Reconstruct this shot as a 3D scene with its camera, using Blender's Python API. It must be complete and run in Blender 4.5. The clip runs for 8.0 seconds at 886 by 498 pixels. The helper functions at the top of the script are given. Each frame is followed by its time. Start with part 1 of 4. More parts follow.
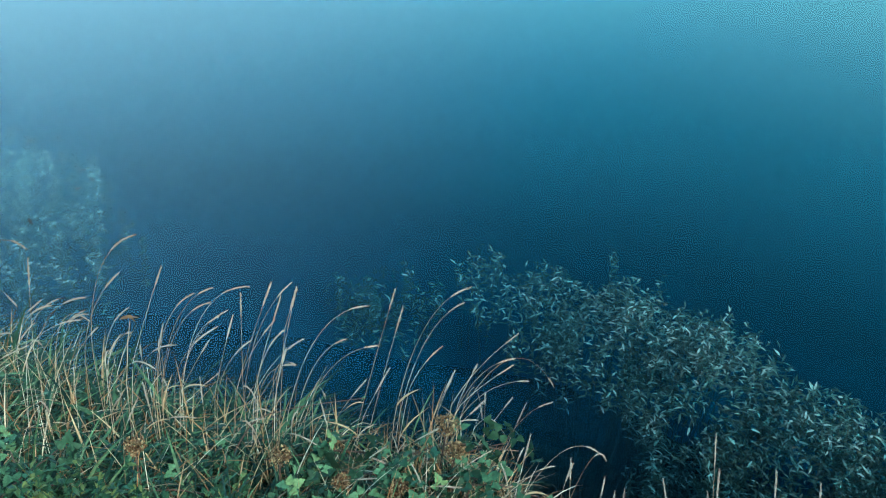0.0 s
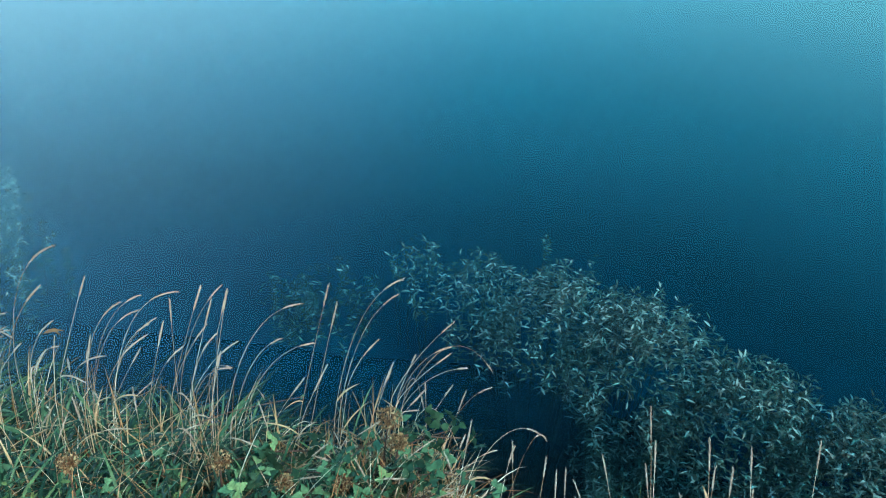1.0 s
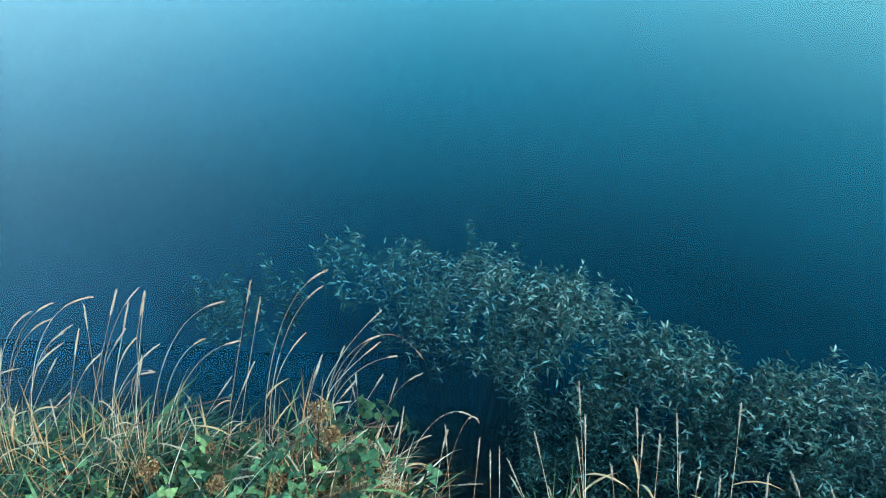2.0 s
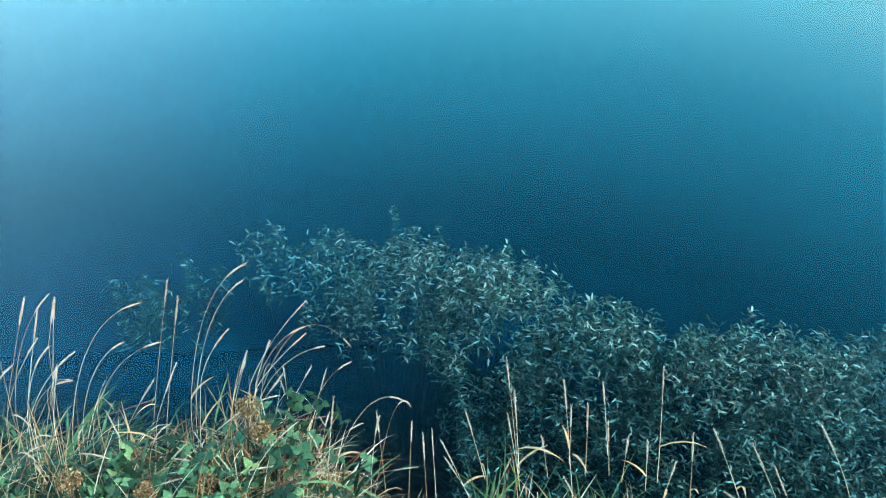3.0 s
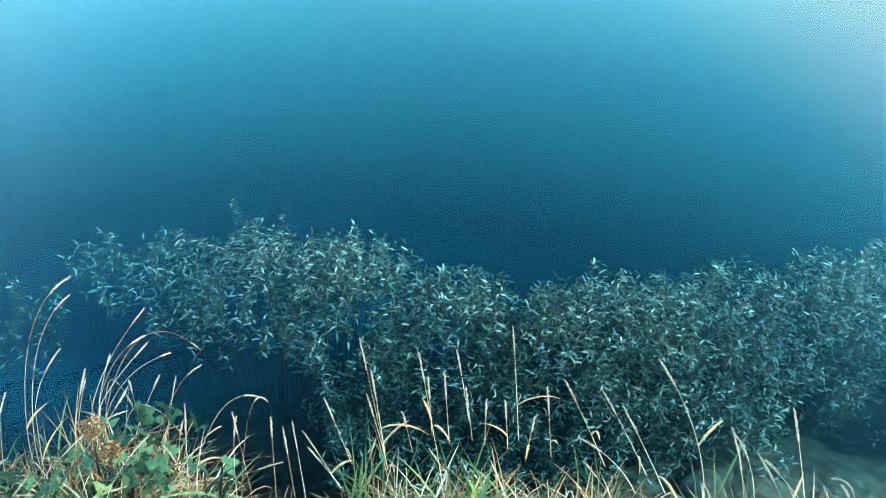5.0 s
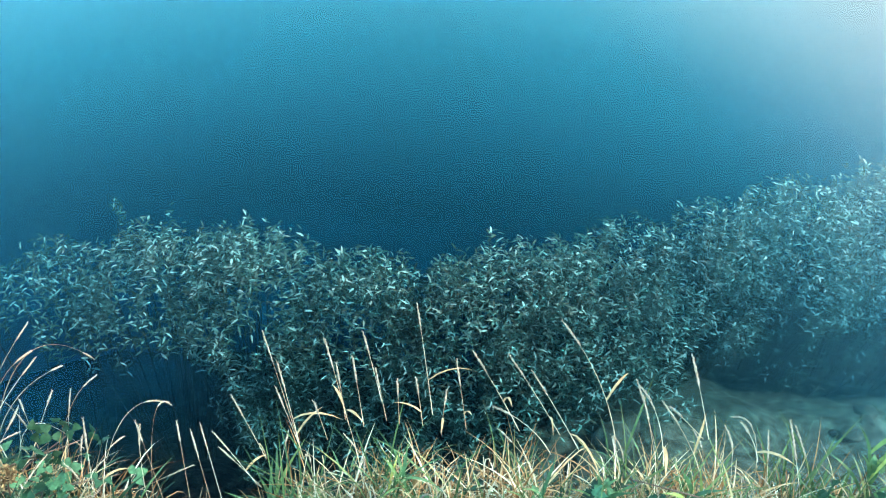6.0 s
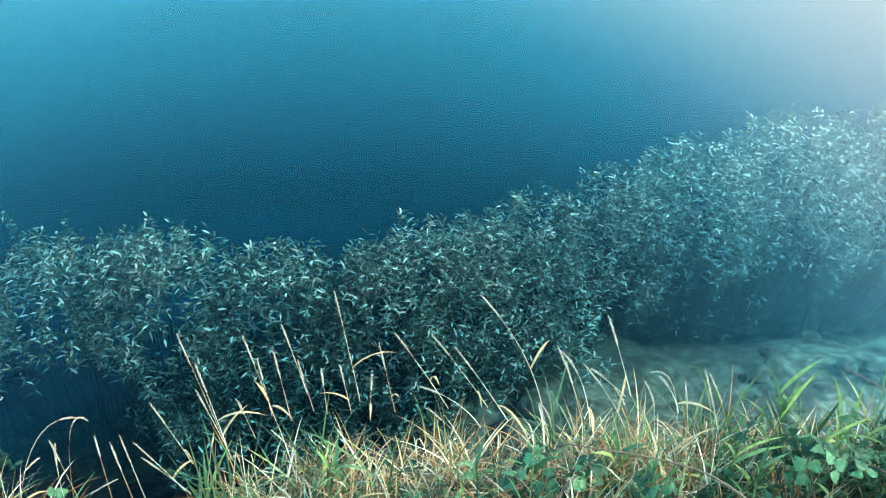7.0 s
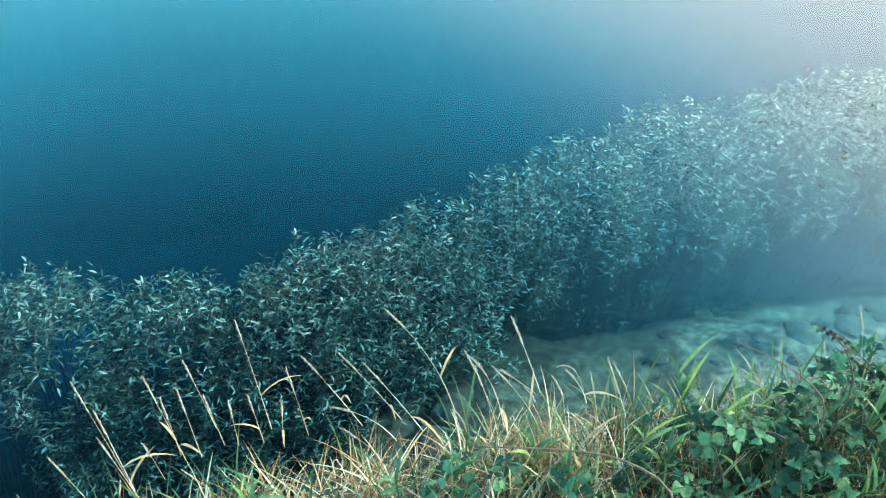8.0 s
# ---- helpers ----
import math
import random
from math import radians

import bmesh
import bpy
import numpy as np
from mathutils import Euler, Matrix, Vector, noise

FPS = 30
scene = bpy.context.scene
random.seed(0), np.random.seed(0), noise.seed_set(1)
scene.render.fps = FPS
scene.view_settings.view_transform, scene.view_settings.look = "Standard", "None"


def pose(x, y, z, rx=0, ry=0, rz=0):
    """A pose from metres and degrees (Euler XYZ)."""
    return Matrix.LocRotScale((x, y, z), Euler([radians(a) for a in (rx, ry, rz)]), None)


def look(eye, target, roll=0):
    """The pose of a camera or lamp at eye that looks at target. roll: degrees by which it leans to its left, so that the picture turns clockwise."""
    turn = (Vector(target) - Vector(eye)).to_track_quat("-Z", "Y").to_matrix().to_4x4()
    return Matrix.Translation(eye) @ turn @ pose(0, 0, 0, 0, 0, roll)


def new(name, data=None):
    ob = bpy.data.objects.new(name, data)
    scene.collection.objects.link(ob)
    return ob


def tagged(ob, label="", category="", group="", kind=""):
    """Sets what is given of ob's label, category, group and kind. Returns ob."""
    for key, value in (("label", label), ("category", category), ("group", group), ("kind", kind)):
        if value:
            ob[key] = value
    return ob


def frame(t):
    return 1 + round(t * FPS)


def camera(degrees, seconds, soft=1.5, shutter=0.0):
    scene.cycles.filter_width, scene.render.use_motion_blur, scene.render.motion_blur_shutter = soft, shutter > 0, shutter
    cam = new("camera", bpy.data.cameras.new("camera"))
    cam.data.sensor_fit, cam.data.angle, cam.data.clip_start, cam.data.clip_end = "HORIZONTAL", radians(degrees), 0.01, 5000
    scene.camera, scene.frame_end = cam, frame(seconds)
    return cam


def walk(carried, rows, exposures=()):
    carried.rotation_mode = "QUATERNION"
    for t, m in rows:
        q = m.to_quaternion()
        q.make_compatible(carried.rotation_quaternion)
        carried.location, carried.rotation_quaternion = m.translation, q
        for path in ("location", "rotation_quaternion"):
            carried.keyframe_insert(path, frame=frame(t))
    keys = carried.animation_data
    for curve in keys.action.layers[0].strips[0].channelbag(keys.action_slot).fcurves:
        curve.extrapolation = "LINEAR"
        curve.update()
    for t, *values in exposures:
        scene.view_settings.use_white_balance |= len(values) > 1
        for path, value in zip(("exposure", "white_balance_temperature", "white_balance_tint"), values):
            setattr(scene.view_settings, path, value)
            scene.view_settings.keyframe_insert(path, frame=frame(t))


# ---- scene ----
cam = camera(56.08, 8.0, soft=1.2)
ROWS = [
    (0.0, 0.0106, 0.0041, 2.7146, 52.788, -2.058, 1.991),
    (0.5, 0.0155, 0.0063, 2.7141, 52.565, -2.088, -0.595),
    (1.0, 0.0233, 0.0045, 2.7146, 52.367, -2.130, -3.512),
    (1.5, 0.0268, 0.0066, 2.7118, 52.096, -2.490, -6.467),
    (3.0, 0.0501, 0.0071, 2.6909, 51.251, -3.086, -15.602),
    (3.5, 0.0591, 0.0096, 2.6843, 50.930, -3.436, -18.550),
    (4.0, 0.0686, 0.0108, 2.6793, 50.781, -3.754, -21.322),
    (5.5, 0.0897, 0.0133, 2.6710, 50.371, -4.538, -31.652),
    (6.0, 0.0918, 0.0216, 2.6663, 49.818, -4.787, -36.307),
    (6.5, 0.0914, 0.0254, 2.6663, 49.370, -4.795, -40.444),
    (7.0, 0.0908, 0.0294, 2.6625, 49.202, -4.962, -44.227),
    (7.5, 0.0909, 0.0298, 2.6632, 49.731, -4.962, -48.344),
    (8.0, 0.0909, 0.0289, 2.6671, 50.753, -5.271, -53.082),
]
EXPOSURE = [(0.0, 1.40, 6400, 10), (1.5, 1.66, 6450, 10), (3.5, 2.24, 6750, 10), (5.5, 2.47, 6920, 10), (6.5, 2.54, 7030, 10), (8.0, 2.33, 7070, 10)]
walk(cam, [(t, pose(x, y, z, rx, ry, rz)) for t, x, y, z, rx, ry, rz in ROWS], EXPOSURE)

# ---- light: hazy sky with broad soft cloud, veiled sun low to the right ----
SUN_AZ, SUN_EL = 135.0, 44.0
sun_way = Vector((math.sin(radians(SUN_AZ)) * math.cos(radians(SUN_EL)), math.cos(radians(SUN_AZ)) * math.cos(radians(SUN_EL)), math.sin(radians(SUN_EL))))
world = bpy.data.worlds.new("world")
scene.world = world
world.use_nodes = True
wn, wl = world.node_tree.nodes, world.node_tree.links
wn.clear()
w_out = wn.new("ShaderNodeOutputWorld")
w_bg = wn.new("ShaderNodeBackground")
w_sky = wn.new("ShaderNodeTexSky")
w_sky.sky_type = "NISHITA"
w_sky.sun_disc = False
w_sky.sun_elevation, w_sky.sun_rotation = radians(SUN_EL), radians(SUN_AZ)
w_sky.air_density, w_sky.dust_density, w_sky.ozone_density = 1.0, 3.0, 1.5
w_hue = wn.new("ShaderNodeVectorMath")
w_hue.operation = "MULTIPLY"
w_hue.inputs[1].default_value = (0.20, 0.92, 1.0)
wl.new(w_sky.outputs["Color"], w_hue.inputs[0])
# bright haze all round the horizon
w_coord = wn.new("ShaderNodeTexCoord")
w_sep = wn.new("ShaderNodeSeparateXYZ")
wl.new(w_coord.outputs["Generated"], w_sep.inputs["Vector"])
w_low = wn.new("ShaderNodeMapRange")
w_low.interpolation_type = "SMOOTHSTEP"
w_low.inputs["From Min"].default_value, w_low.inputs["From Max"].default_value = 0.75, 0.16
w_low.inputs["To Max"].default_value = 0.85
wl.new(w_sep.outputs["Z"], w_low.inputs["Value"])
w_mix = wn.new("ShaderNodeMix")
w_mix.data_type = "RGBA"
w_tone = wn.new("ShaderNodeValToRGB")
for el, (p, c) in zip([w_tone.color_ramp.elements[0], w_tone.color_ramp.elements[1], w_tone.color_ramp.elements.new(0.5), w_tone.color_ramp.elements.new(0.6)],
                      ((0.30, (0.20, 0.72, 0.86)), (0.37, (0.13, 0.70, 0.90)), (0.45, (0.07, 0.63, 0.95)), (0.7, (0.05, 0.55, 0.98)))):
    el.position, el.color = p, (*c, 1)
wl.new(w_sep.outputs["Z"], w_tone.inputs["Fac"])
w_bright = wn.new("ShaderNodeVectorMath")
w_bright.operation = "SCALE"
w_bright.inputs["Scale"].default_value = 12.4
wl.new(w_tone.outputs["Color"], w_bright.inputs[0])
wl.new(w_bright.outputs["Vector"], w_mix.inputs["B"])
wl.new(w_low.outputs["Result"], w_mix.inputs["Factor"])


def sky_math(op, a, b):
    k = wn.new("ShaderNodeMath")
    k.operation = op
    for i, v in enumerate((a, b)):
        if isinstance(v, (int, float)):
            k.inputs[i].default_value = v
        else:
            wl.new(v, k.inputs[i])
    return k.outputs["Value"]


def sky_dot(way):
    k = wn.new("ShaderNodeVectorMath")
    k.operation = "DOT_PRODUCT"
    k.inputs[1].default_value = way
    wl.new(w_coord.outputs["Generated"], k.inputs[0])
    return k.outputs["Value"]


# a clear sky is darkest at right angles to the sun, and brightens towards it and away from it
flat_way = Vector((sun_way.x, sun_way.y, 0)).normalized()
h = sky_dot(flat_way)
h2 = sky_math("MULTIPLY", h, h)


def sky_scale(colour, base, gain):
    k = wn.new("ShaderNodeVectorMath")
    k.operation = "SCALE"
    wl.new(colour, k.inputs[0])
    wl.new(sky_math("ADD", sky_math("MULTIPLY", h2, gain), base), k.inputs["Scale"])
    return k.outputs["Vector"]


wl.new(sky_scale(w_hue.outputs["Vector"], 0.30, 3.5), w_mix.inputs["A"])
w_phase = sky_scale(w_mix.outputs["Result"], 1.15, 0.6)
# the white haze under the veiled sun
w_glow = wn.new("ShaderNodeMapRange")
w_glow.interpolation_type = "SMOOTHSTEP"
w_glow.inputs["From Min"].default_value, w_glow.inputs["From Max"].default_value = 0.0, 0.75
w_glow.inputs["To Max"].default_value = 0.88
wl.new(sky_math("ADD", sky_math("MULTIPLY", w_sep.outputs["Z"], -2.0), sky_math("ADD", h, 0.8)), w_glow.inputs["Value"])
w_white = wn.new("ShaderNodeMix")
w_white.data_type = "RGBA"
w_white.inputs["B"].default_value = (6.4, 6.8, 7.1, 1)
wl.new(w_glow.outputs["Result"], w_white.inputs["Factor"])
wl.new(w_phase, w_white.inputs["A"])
# a paler band of haze away from the sun
w_back = wn.new("ShaderNodeMapRange")
w_back.interpolation_type = "SMOOTHSTEP"
w_back.inputs["From Min"].default_value, w_back.inputs["From Max"].default_value = -0.5, -0.96
w_back.inputs["To Max"].default_value = 0.65
wl.new(h, w_back.inputs["Value"])
w_pale = wn.new("ShaderNodeMix")
w_pale.data_type = "RGBA"
w_pale.inputs["B"].default_value = (6.6, 11.2, 13.8, 1)
w_rise = wn.new("ShaderNodeMapRange")
w_rise.inputs["From Min"].default_value, w_rise.inputs["From Max"].default_value = 0.95, 0.35
wl.new(w_sep.outputs["Z"], w_rise.inputs["Value"])
wl.new(sky_math("MULTIPLY", w_back.outputs["Result"], w_rise.outputs["Result"]), w_pale.inputs["Factor"])
wl.new(w_white.outputs["Result"], w_pale.inputs["A"])
wl.new(w_pale.outputs["Result"], w_bg.inputs["Color"])
w_bg.inputs["Strength"].default_value = 0.14
wl.new(w_bg.outputs["Background"], w_out.inputs["Surface"])

sun = new("sun", bpy.data.lights.new("sun", "SUN"))
sun.data.energy, sun.data.angle, sun.data.color = 2.0, radians(11), (1.0, 0.83, 0.69)
sun.matrix_world = look(sun_way * 50, (0, 0, 0))


# ---- materials ----
def material(name):
    m = bpy.data.materials.new(name)
    m.use_nodes = True
    nt = m.node_tree
    return m, nt.nodes, nt.links, nt.nodes["Principled BSDF"]


def ramp_node(n, stops):
    r = n.new("ShaderNodeValToRGB")
    e = r.color_ramp.elements
    while len(e) < len(stops):
        e.new(0.5)
    for el, (p, c) in zip(e, stops):
        el.position, el.color = p, (*c, 1)
    return r


def leafy(name, stops, rough=0.45, through_light=0.3, grain=60.0, per_object=False, relief=0.15, spec=0.2):
    """Leaf surface: colour by piece, mottled by a fine grain, with light shining through."""
    m, n, l, b = material(name)
    pick = n.new("ShaderNodeObjectInfo") if per_object else n.new("ShaderNodeNewGeometry")
    ramp = ramp_node(n, stops)
    l.new(pick.outputs["Random" if per_object else "Random Per Island"], ramp.inputs["Fac"])
    tc = n.new("ShaderNodeTexCoord")
    no = n.new("ShaderNodeTexNoise")
    no.inputs["Scale"].default_value, no.inputs["Detail"].default_value = grain, 4
    l.new(tc.outputs["Object"], no.inputs["Vector"])
    mr = n.new("ShaderNodeMapRange")
    mr.inputs["From Min"].default_value, mr.inputs["From Max"].default_value = 0.3, 0.7
    mr.inputs["To Min"].default_value, mr.inputs["To Max"].default_value = 0.65, 1.3
    l.new(no.outputs["Fac"], mr.inputs["Value"])
    mul = n.new("ShaderNodeVectorMath")
    mul.operation = "SCALE"
    l.new(ramp.outputs["Color"], mul.inputs[0])
    l.new(mr.outputs["Result"], mul.inputs["Scale"])
    l.new(mul.outputs["Vector"], b.inputs["Base Color"])
    b.inputs["Roughness"].default_value = rough
    b.inputs["Specular IOR Level"].default_value = spec
    bump = n.new("ShaderNodeBump")
    bump.inputs["Strength"].default_value, bump.inputs["Distance"].default_value = relief, 0.002
    l.new(no.outputs["Fac"], bump.inputs["Height"])
    l.new(bump.outputs["Normal"], b.inputs["Normal"])
    if through_light:
        t = n.new("ShaderNodeBsdfTranslucent")
        l.new(mul.outputs["Vector"], t.inputs["Color"])
        mix = n.new("ShaderNodeMixShader")
        mix.inputs["Fac"].default_value = through_light
        l.new(b.outputs["BSDF"], mix.inputs[1])
        l.new(t.outputs["BSDF"], mix.inputs[2])
        l.new(mix.outputs["Shader"], n["Material Output"].inputs["Surface"])
    return m


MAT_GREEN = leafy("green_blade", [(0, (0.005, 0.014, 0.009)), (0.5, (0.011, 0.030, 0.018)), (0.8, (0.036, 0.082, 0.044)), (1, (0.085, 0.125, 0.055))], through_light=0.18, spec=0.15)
MAT_YOUNG = leafy("young_blade", [(0, (0.020, 0.044, 0.020)), (0.5, (0.046, 0.078, 0.030)), (0.85, (0.075, 0.10, 0.040)), (1, (0.20, 0.16, 0.075))])
MAT_FRESH = leafy("fresh_blade", [(0, (0.030, 0.066, 0.032)), (0.6, (0.066, 0.115, 0.048)), (0.85, (0.13, 0.165, 0.052)), (1, (0.27, 0.24, 0.07))], per_object=True, through_light=0.3)
MAT_DRY = leafy("dry_blade", [(0, (0.12, 0.045, 0.017)), (0.4, (0.27, 0.125, 0.055)), (0.75, (0.41, 0.255, 0.155)), (1, (0.56, 0.44, 0.35))], rough=0.6)
MAT_STALK = leafy("straw_stalk", [(0, (0.24, 0.125, 0.075)), (0.5, (0.34, 0.225, 0.155)), (1, (0.44, 0.34, 0.27))], rough=0.6, through_light=0.1, per_object=True, spec=0.1)
MAT_HEAD = leafy("seed_head", [(0, (0.15, 0.085, 0.06)), (0.5, (0.25, 0.17, 0.13)), (1, (0.39, 0.305, 0.26))], rough=0.8, through_light=0.2, grain=200, spec=0.08)
MAT_BRAMBLE = leafy("bramble_leaf", [(0, (0.005, 0.014, 0.007)), (0.5, (0.017, 0.045, 0.023)), (0.86, (0.045, 0.098, 0.052)), (1, (0.095, 0.14, 0.06))], rough=0.6, through_light=0.06, per_object=True, relief=0.9, spec=0.12)
MAT_WEED = leafy("weed_leaf", [(0, (0.009, 0.027, 0.015)), (0.7, (0.020, 0.050, 0.024)), (1, (0.09, 0.095, 0.03))], through_light=0.2, spec=0.08)
MAT_BROAD = leafy("broad_blade", [(0, (0.012, 0.030, 0.016)), (0.6, (0.027, 0.060, 0.032)), (1, (0.07, 0.105, 0.045))], per_object=True, through_light=0.2, spec=0.12)
MAT_STRAW = leafy("dead_straw", [(0, (0.13, 0.05, 0.018)), (0.5, (0.27, 0.14, 0.062)), (1, (0.42, 0.29, 0.18))], rough=0.6, through_light=0.25, per_object=True)
MAT_CANE = leafy("cane_bark", [(0, (0.040, 0.016, 0.012)), (1, (0.085, 0.042, 0.030))], rough=0.6, through_light=0, per_object=True)
MAT_BROWN = leafy("dried_flower", [(0, (0.035, 0.016, 0.008)), (0.6, (0.13, 0.062, 0.028)), (1, (0.32, 0.19, 0.10))], rough=0.8, through_light=0.1)
MAT_BERRY = leafy("berry", [(0, (0.012, 0.008, 0.014)), (1, (0.04, 0.012, 0.02))], rough=0.25, through_light=0)
MAT_PLANT = leafy("water_leaf", [(0, (0.009, 0.023, 0.020)), (0.45, (0.024, 0.056, 0.050)), (0.78, (0.075, 0.135, 0.127)), (1, (0.34, 0.45, 0.45))], rough=0.45, through_light=0.1, grain=30)
MAT_WSTEM = leafy("water_stem", [(0, (0.010, 0.018, 0.016)), (1, (0.025, 0.032, 0.028))], rough=0.7, through_light=0)
MAT_FLECK = leafy("dark_fleck", [(0, (0.012, 0.01, 0.008)), (0.9, (0.03, 0.022, 0.016)), (1, (0.10, 0.07, 0.03))], rough=0.6, through_light=0, per_object=True)


def earth():
    m, n, l, b = material("silt_and_earth")
    tc = n.new("ShaderNodeTexCoord")
    big, fine = n.new("ShaderNodeTexNoise"), n.new("ShaderNodeTexNoise")
    big.inputs["Scale"].default_value, big.inputs["Detail"].default_value = 3.2, 8
    fine.inputs["Scale"].default_value, fine.inputs["Detail"].default_value = 15, 12
    fine.inputs["Roughness"].default_value = 0.68
    for k in (big, fine):
        l.new(tc.outputs["Object"], k.inputs["Vector"])
    silt = ramp_node(n, [(0.40, (0.012, 0.015, 0.011)), (0.46, (0.05, 0.056, 0.046)), (0.52, (0.11, 0.115, 0.095)), (0.60, (0.27, 0.26, 0.225))])
    mix = n.new("ShaderNodeMix")
    mix.inputs["Factor"].default_value = 0.68
    l.new(big.outputs["Fac"], mix.inputs["A"])
    l.new(fine.outputs["Fac"], mix.inputs["B"])
    l.new(mix.outputs["Result"], silt.inputs["Fac"])
    soil = ramp_node(n, [(0.35, (0.010, 0.010, 0.006)), (0.5, (0.024, 0.024, 0.013)), (0.68, (0.060, 0.050, 0.030))])
    l.new(fine.outputs["Fac"], soil.inputs["Fac"])
    sep = n.new("ShaderNodeSeparateXYZ")
    l.new(tc.outputs["Object"], sep.inputs["Vector"])
    mr = n.new("ShaderNodeMapRange")
    mr.inputs["From Min"].default_value, mr.inputs["From Max"].default_value = -0.25, 0.0
    l.new(sep.outputs["Z"], mr.inputs["Value"])
    both = n.new("ShaderNodeMix")
    both.data_type = "RGBA"
    l.new(mr.outputs["Result"], both.inputs["Factor"])
    # pale silt gives way to a darker bed tone towards low x - y, along a wandering edge
    dark_bed = ramp_node(n, [(0.40, (0.016, 0.020, 0.016)), (0.52, (0.060, 0.068, 0.056)), (0.62, (0.13, 0.137, 0.115))])
    l.new(mix.outputs["Result"], dark_bed.inputs["Fac"])
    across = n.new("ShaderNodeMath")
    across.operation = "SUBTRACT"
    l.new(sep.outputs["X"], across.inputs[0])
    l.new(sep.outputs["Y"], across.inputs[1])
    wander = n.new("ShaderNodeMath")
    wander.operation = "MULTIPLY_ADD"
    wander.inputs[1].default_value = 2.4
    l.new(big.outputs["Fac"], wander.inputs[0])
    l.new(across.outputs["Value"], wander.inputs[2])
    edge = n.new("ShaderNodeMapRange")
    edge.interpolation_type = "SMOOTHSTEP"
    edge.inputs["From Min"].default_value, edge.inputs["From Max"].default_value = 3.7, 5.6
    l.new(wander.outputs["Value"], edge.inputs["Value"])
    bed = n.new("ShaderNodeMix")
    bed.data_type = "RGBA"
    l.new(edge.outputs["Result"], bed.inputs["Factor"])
    l.new(dark_bed.outputs["Color"], bed.inputs["A"])
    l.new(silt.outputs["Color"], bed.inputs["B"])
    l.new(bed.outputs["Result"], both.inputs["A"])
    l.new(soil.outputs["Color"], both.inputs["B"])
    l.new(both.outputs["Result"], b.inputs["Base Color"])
    b.inputs["Roughness"].default_value = 0.9
    bump = n.new("ShaderNodeBump")
    bump.inputs["Strength"].default_value, bump.inputs["Distance"].default_value = 0.7, 0.03
    l.new(fine.outputs["Fac"], bump.inputs["Height"])
    l.new(bump.outputs["Normal"], b.inputs["Normal"])
    return m


def stone():
    m, n, l, b = material("silted_stone")
    tc = n.new("ShaderNodeTexCoord")
    no = n.new("ShaderNodeTexNoise")
    no.inputs["Scale"].default_value, no.inputs["Detail"].default_value = 9, 8
    l.new(tc.outputs["Object"], no.inputs["Vector"])
    r = ramp_node(n, [(0.35, (0.014, 0.018, 0.015)), (0.52, (0.055, 0.062, 0.055)), (0.68, (0.13, 0.135, 0.12))])
    l.new(no.outputs["Fac"], r.inputs["Fac"])
    l.new(r.outputs["Color"], b.inputs["Base Color"])
    b.inputs["Roughness"].default_value = 0.85
    bump = n.new("ShaderNodeBump")
    bump.inputs["Strength"].default_value, bump.inputs["Distance"].default_value = 0.6, 0.02
    l.new(no.outputs["Fac"], bump.inputs["Height"])
    l.new(bump.outputs["Normal"], b.inputs["Normal"])
    return m


def water_skin():
    """The surface: clear below, glossy by its refractive index, with faint ripples."""
    m, n, l, b = material("water_skin")
    n.remove(b)
    tc = n.new("ShaderNodeTexCoord")
    mp = n.new("ShaderNodeMapping")
    mp.inputs["Scale"].default_value = (1.6, 5.0, 1.0)
    mp.inputs["Rotation"].default_value = (0, 0, radians(-12))
    l.new(tc.outputs["Object"], mp.inputs["Vector"])
    no = n.new("ShaderNodeTexNoise")
    no.inputs["Scale"].default_value, no.inputs["Detail"].default_value = 1.3, 1.5
    l.new(mp.outputs["Vector"], no.inputs["Vector"])
    bump = n.new("ShaderNodeBump")
    bump.inputs["Strength"].default_value, bump.inputs["Distance"].default_value = 0.02, 0.02
    l.new(no.outputs["Fac"], bump.inputs["Height"])
    fr = n.new("ShaderNodeFresnel")
    fr.inputs["IOR"].default_value = 1.36
    gl = n.new("ShaderNodeBsdfGlossy")
    gl.inputs["Roughness"].default_value = 0.02
    l.new(bump.outputs["Normal"], gl.inputs["Normal"])
    tr = n.new("ShaderNodeBsdfTransparent")
    tr.inputs["Color"].default_value = (0.90, 0.97, 0.98, 1)
    mix = n.new("ShaderNodeMixShader")
    l.new(fr.outputs["Fac"], mix.inputs["Fac"])
    l.new(tr.outputs["BSDF"], mix.inputs[1])
    l.new(gl.outputs["BSDF"], mix.inputs[2])
    l.new(mix.outputs["Shader"], n["Material Output"].inputs["Surface"])
    return m


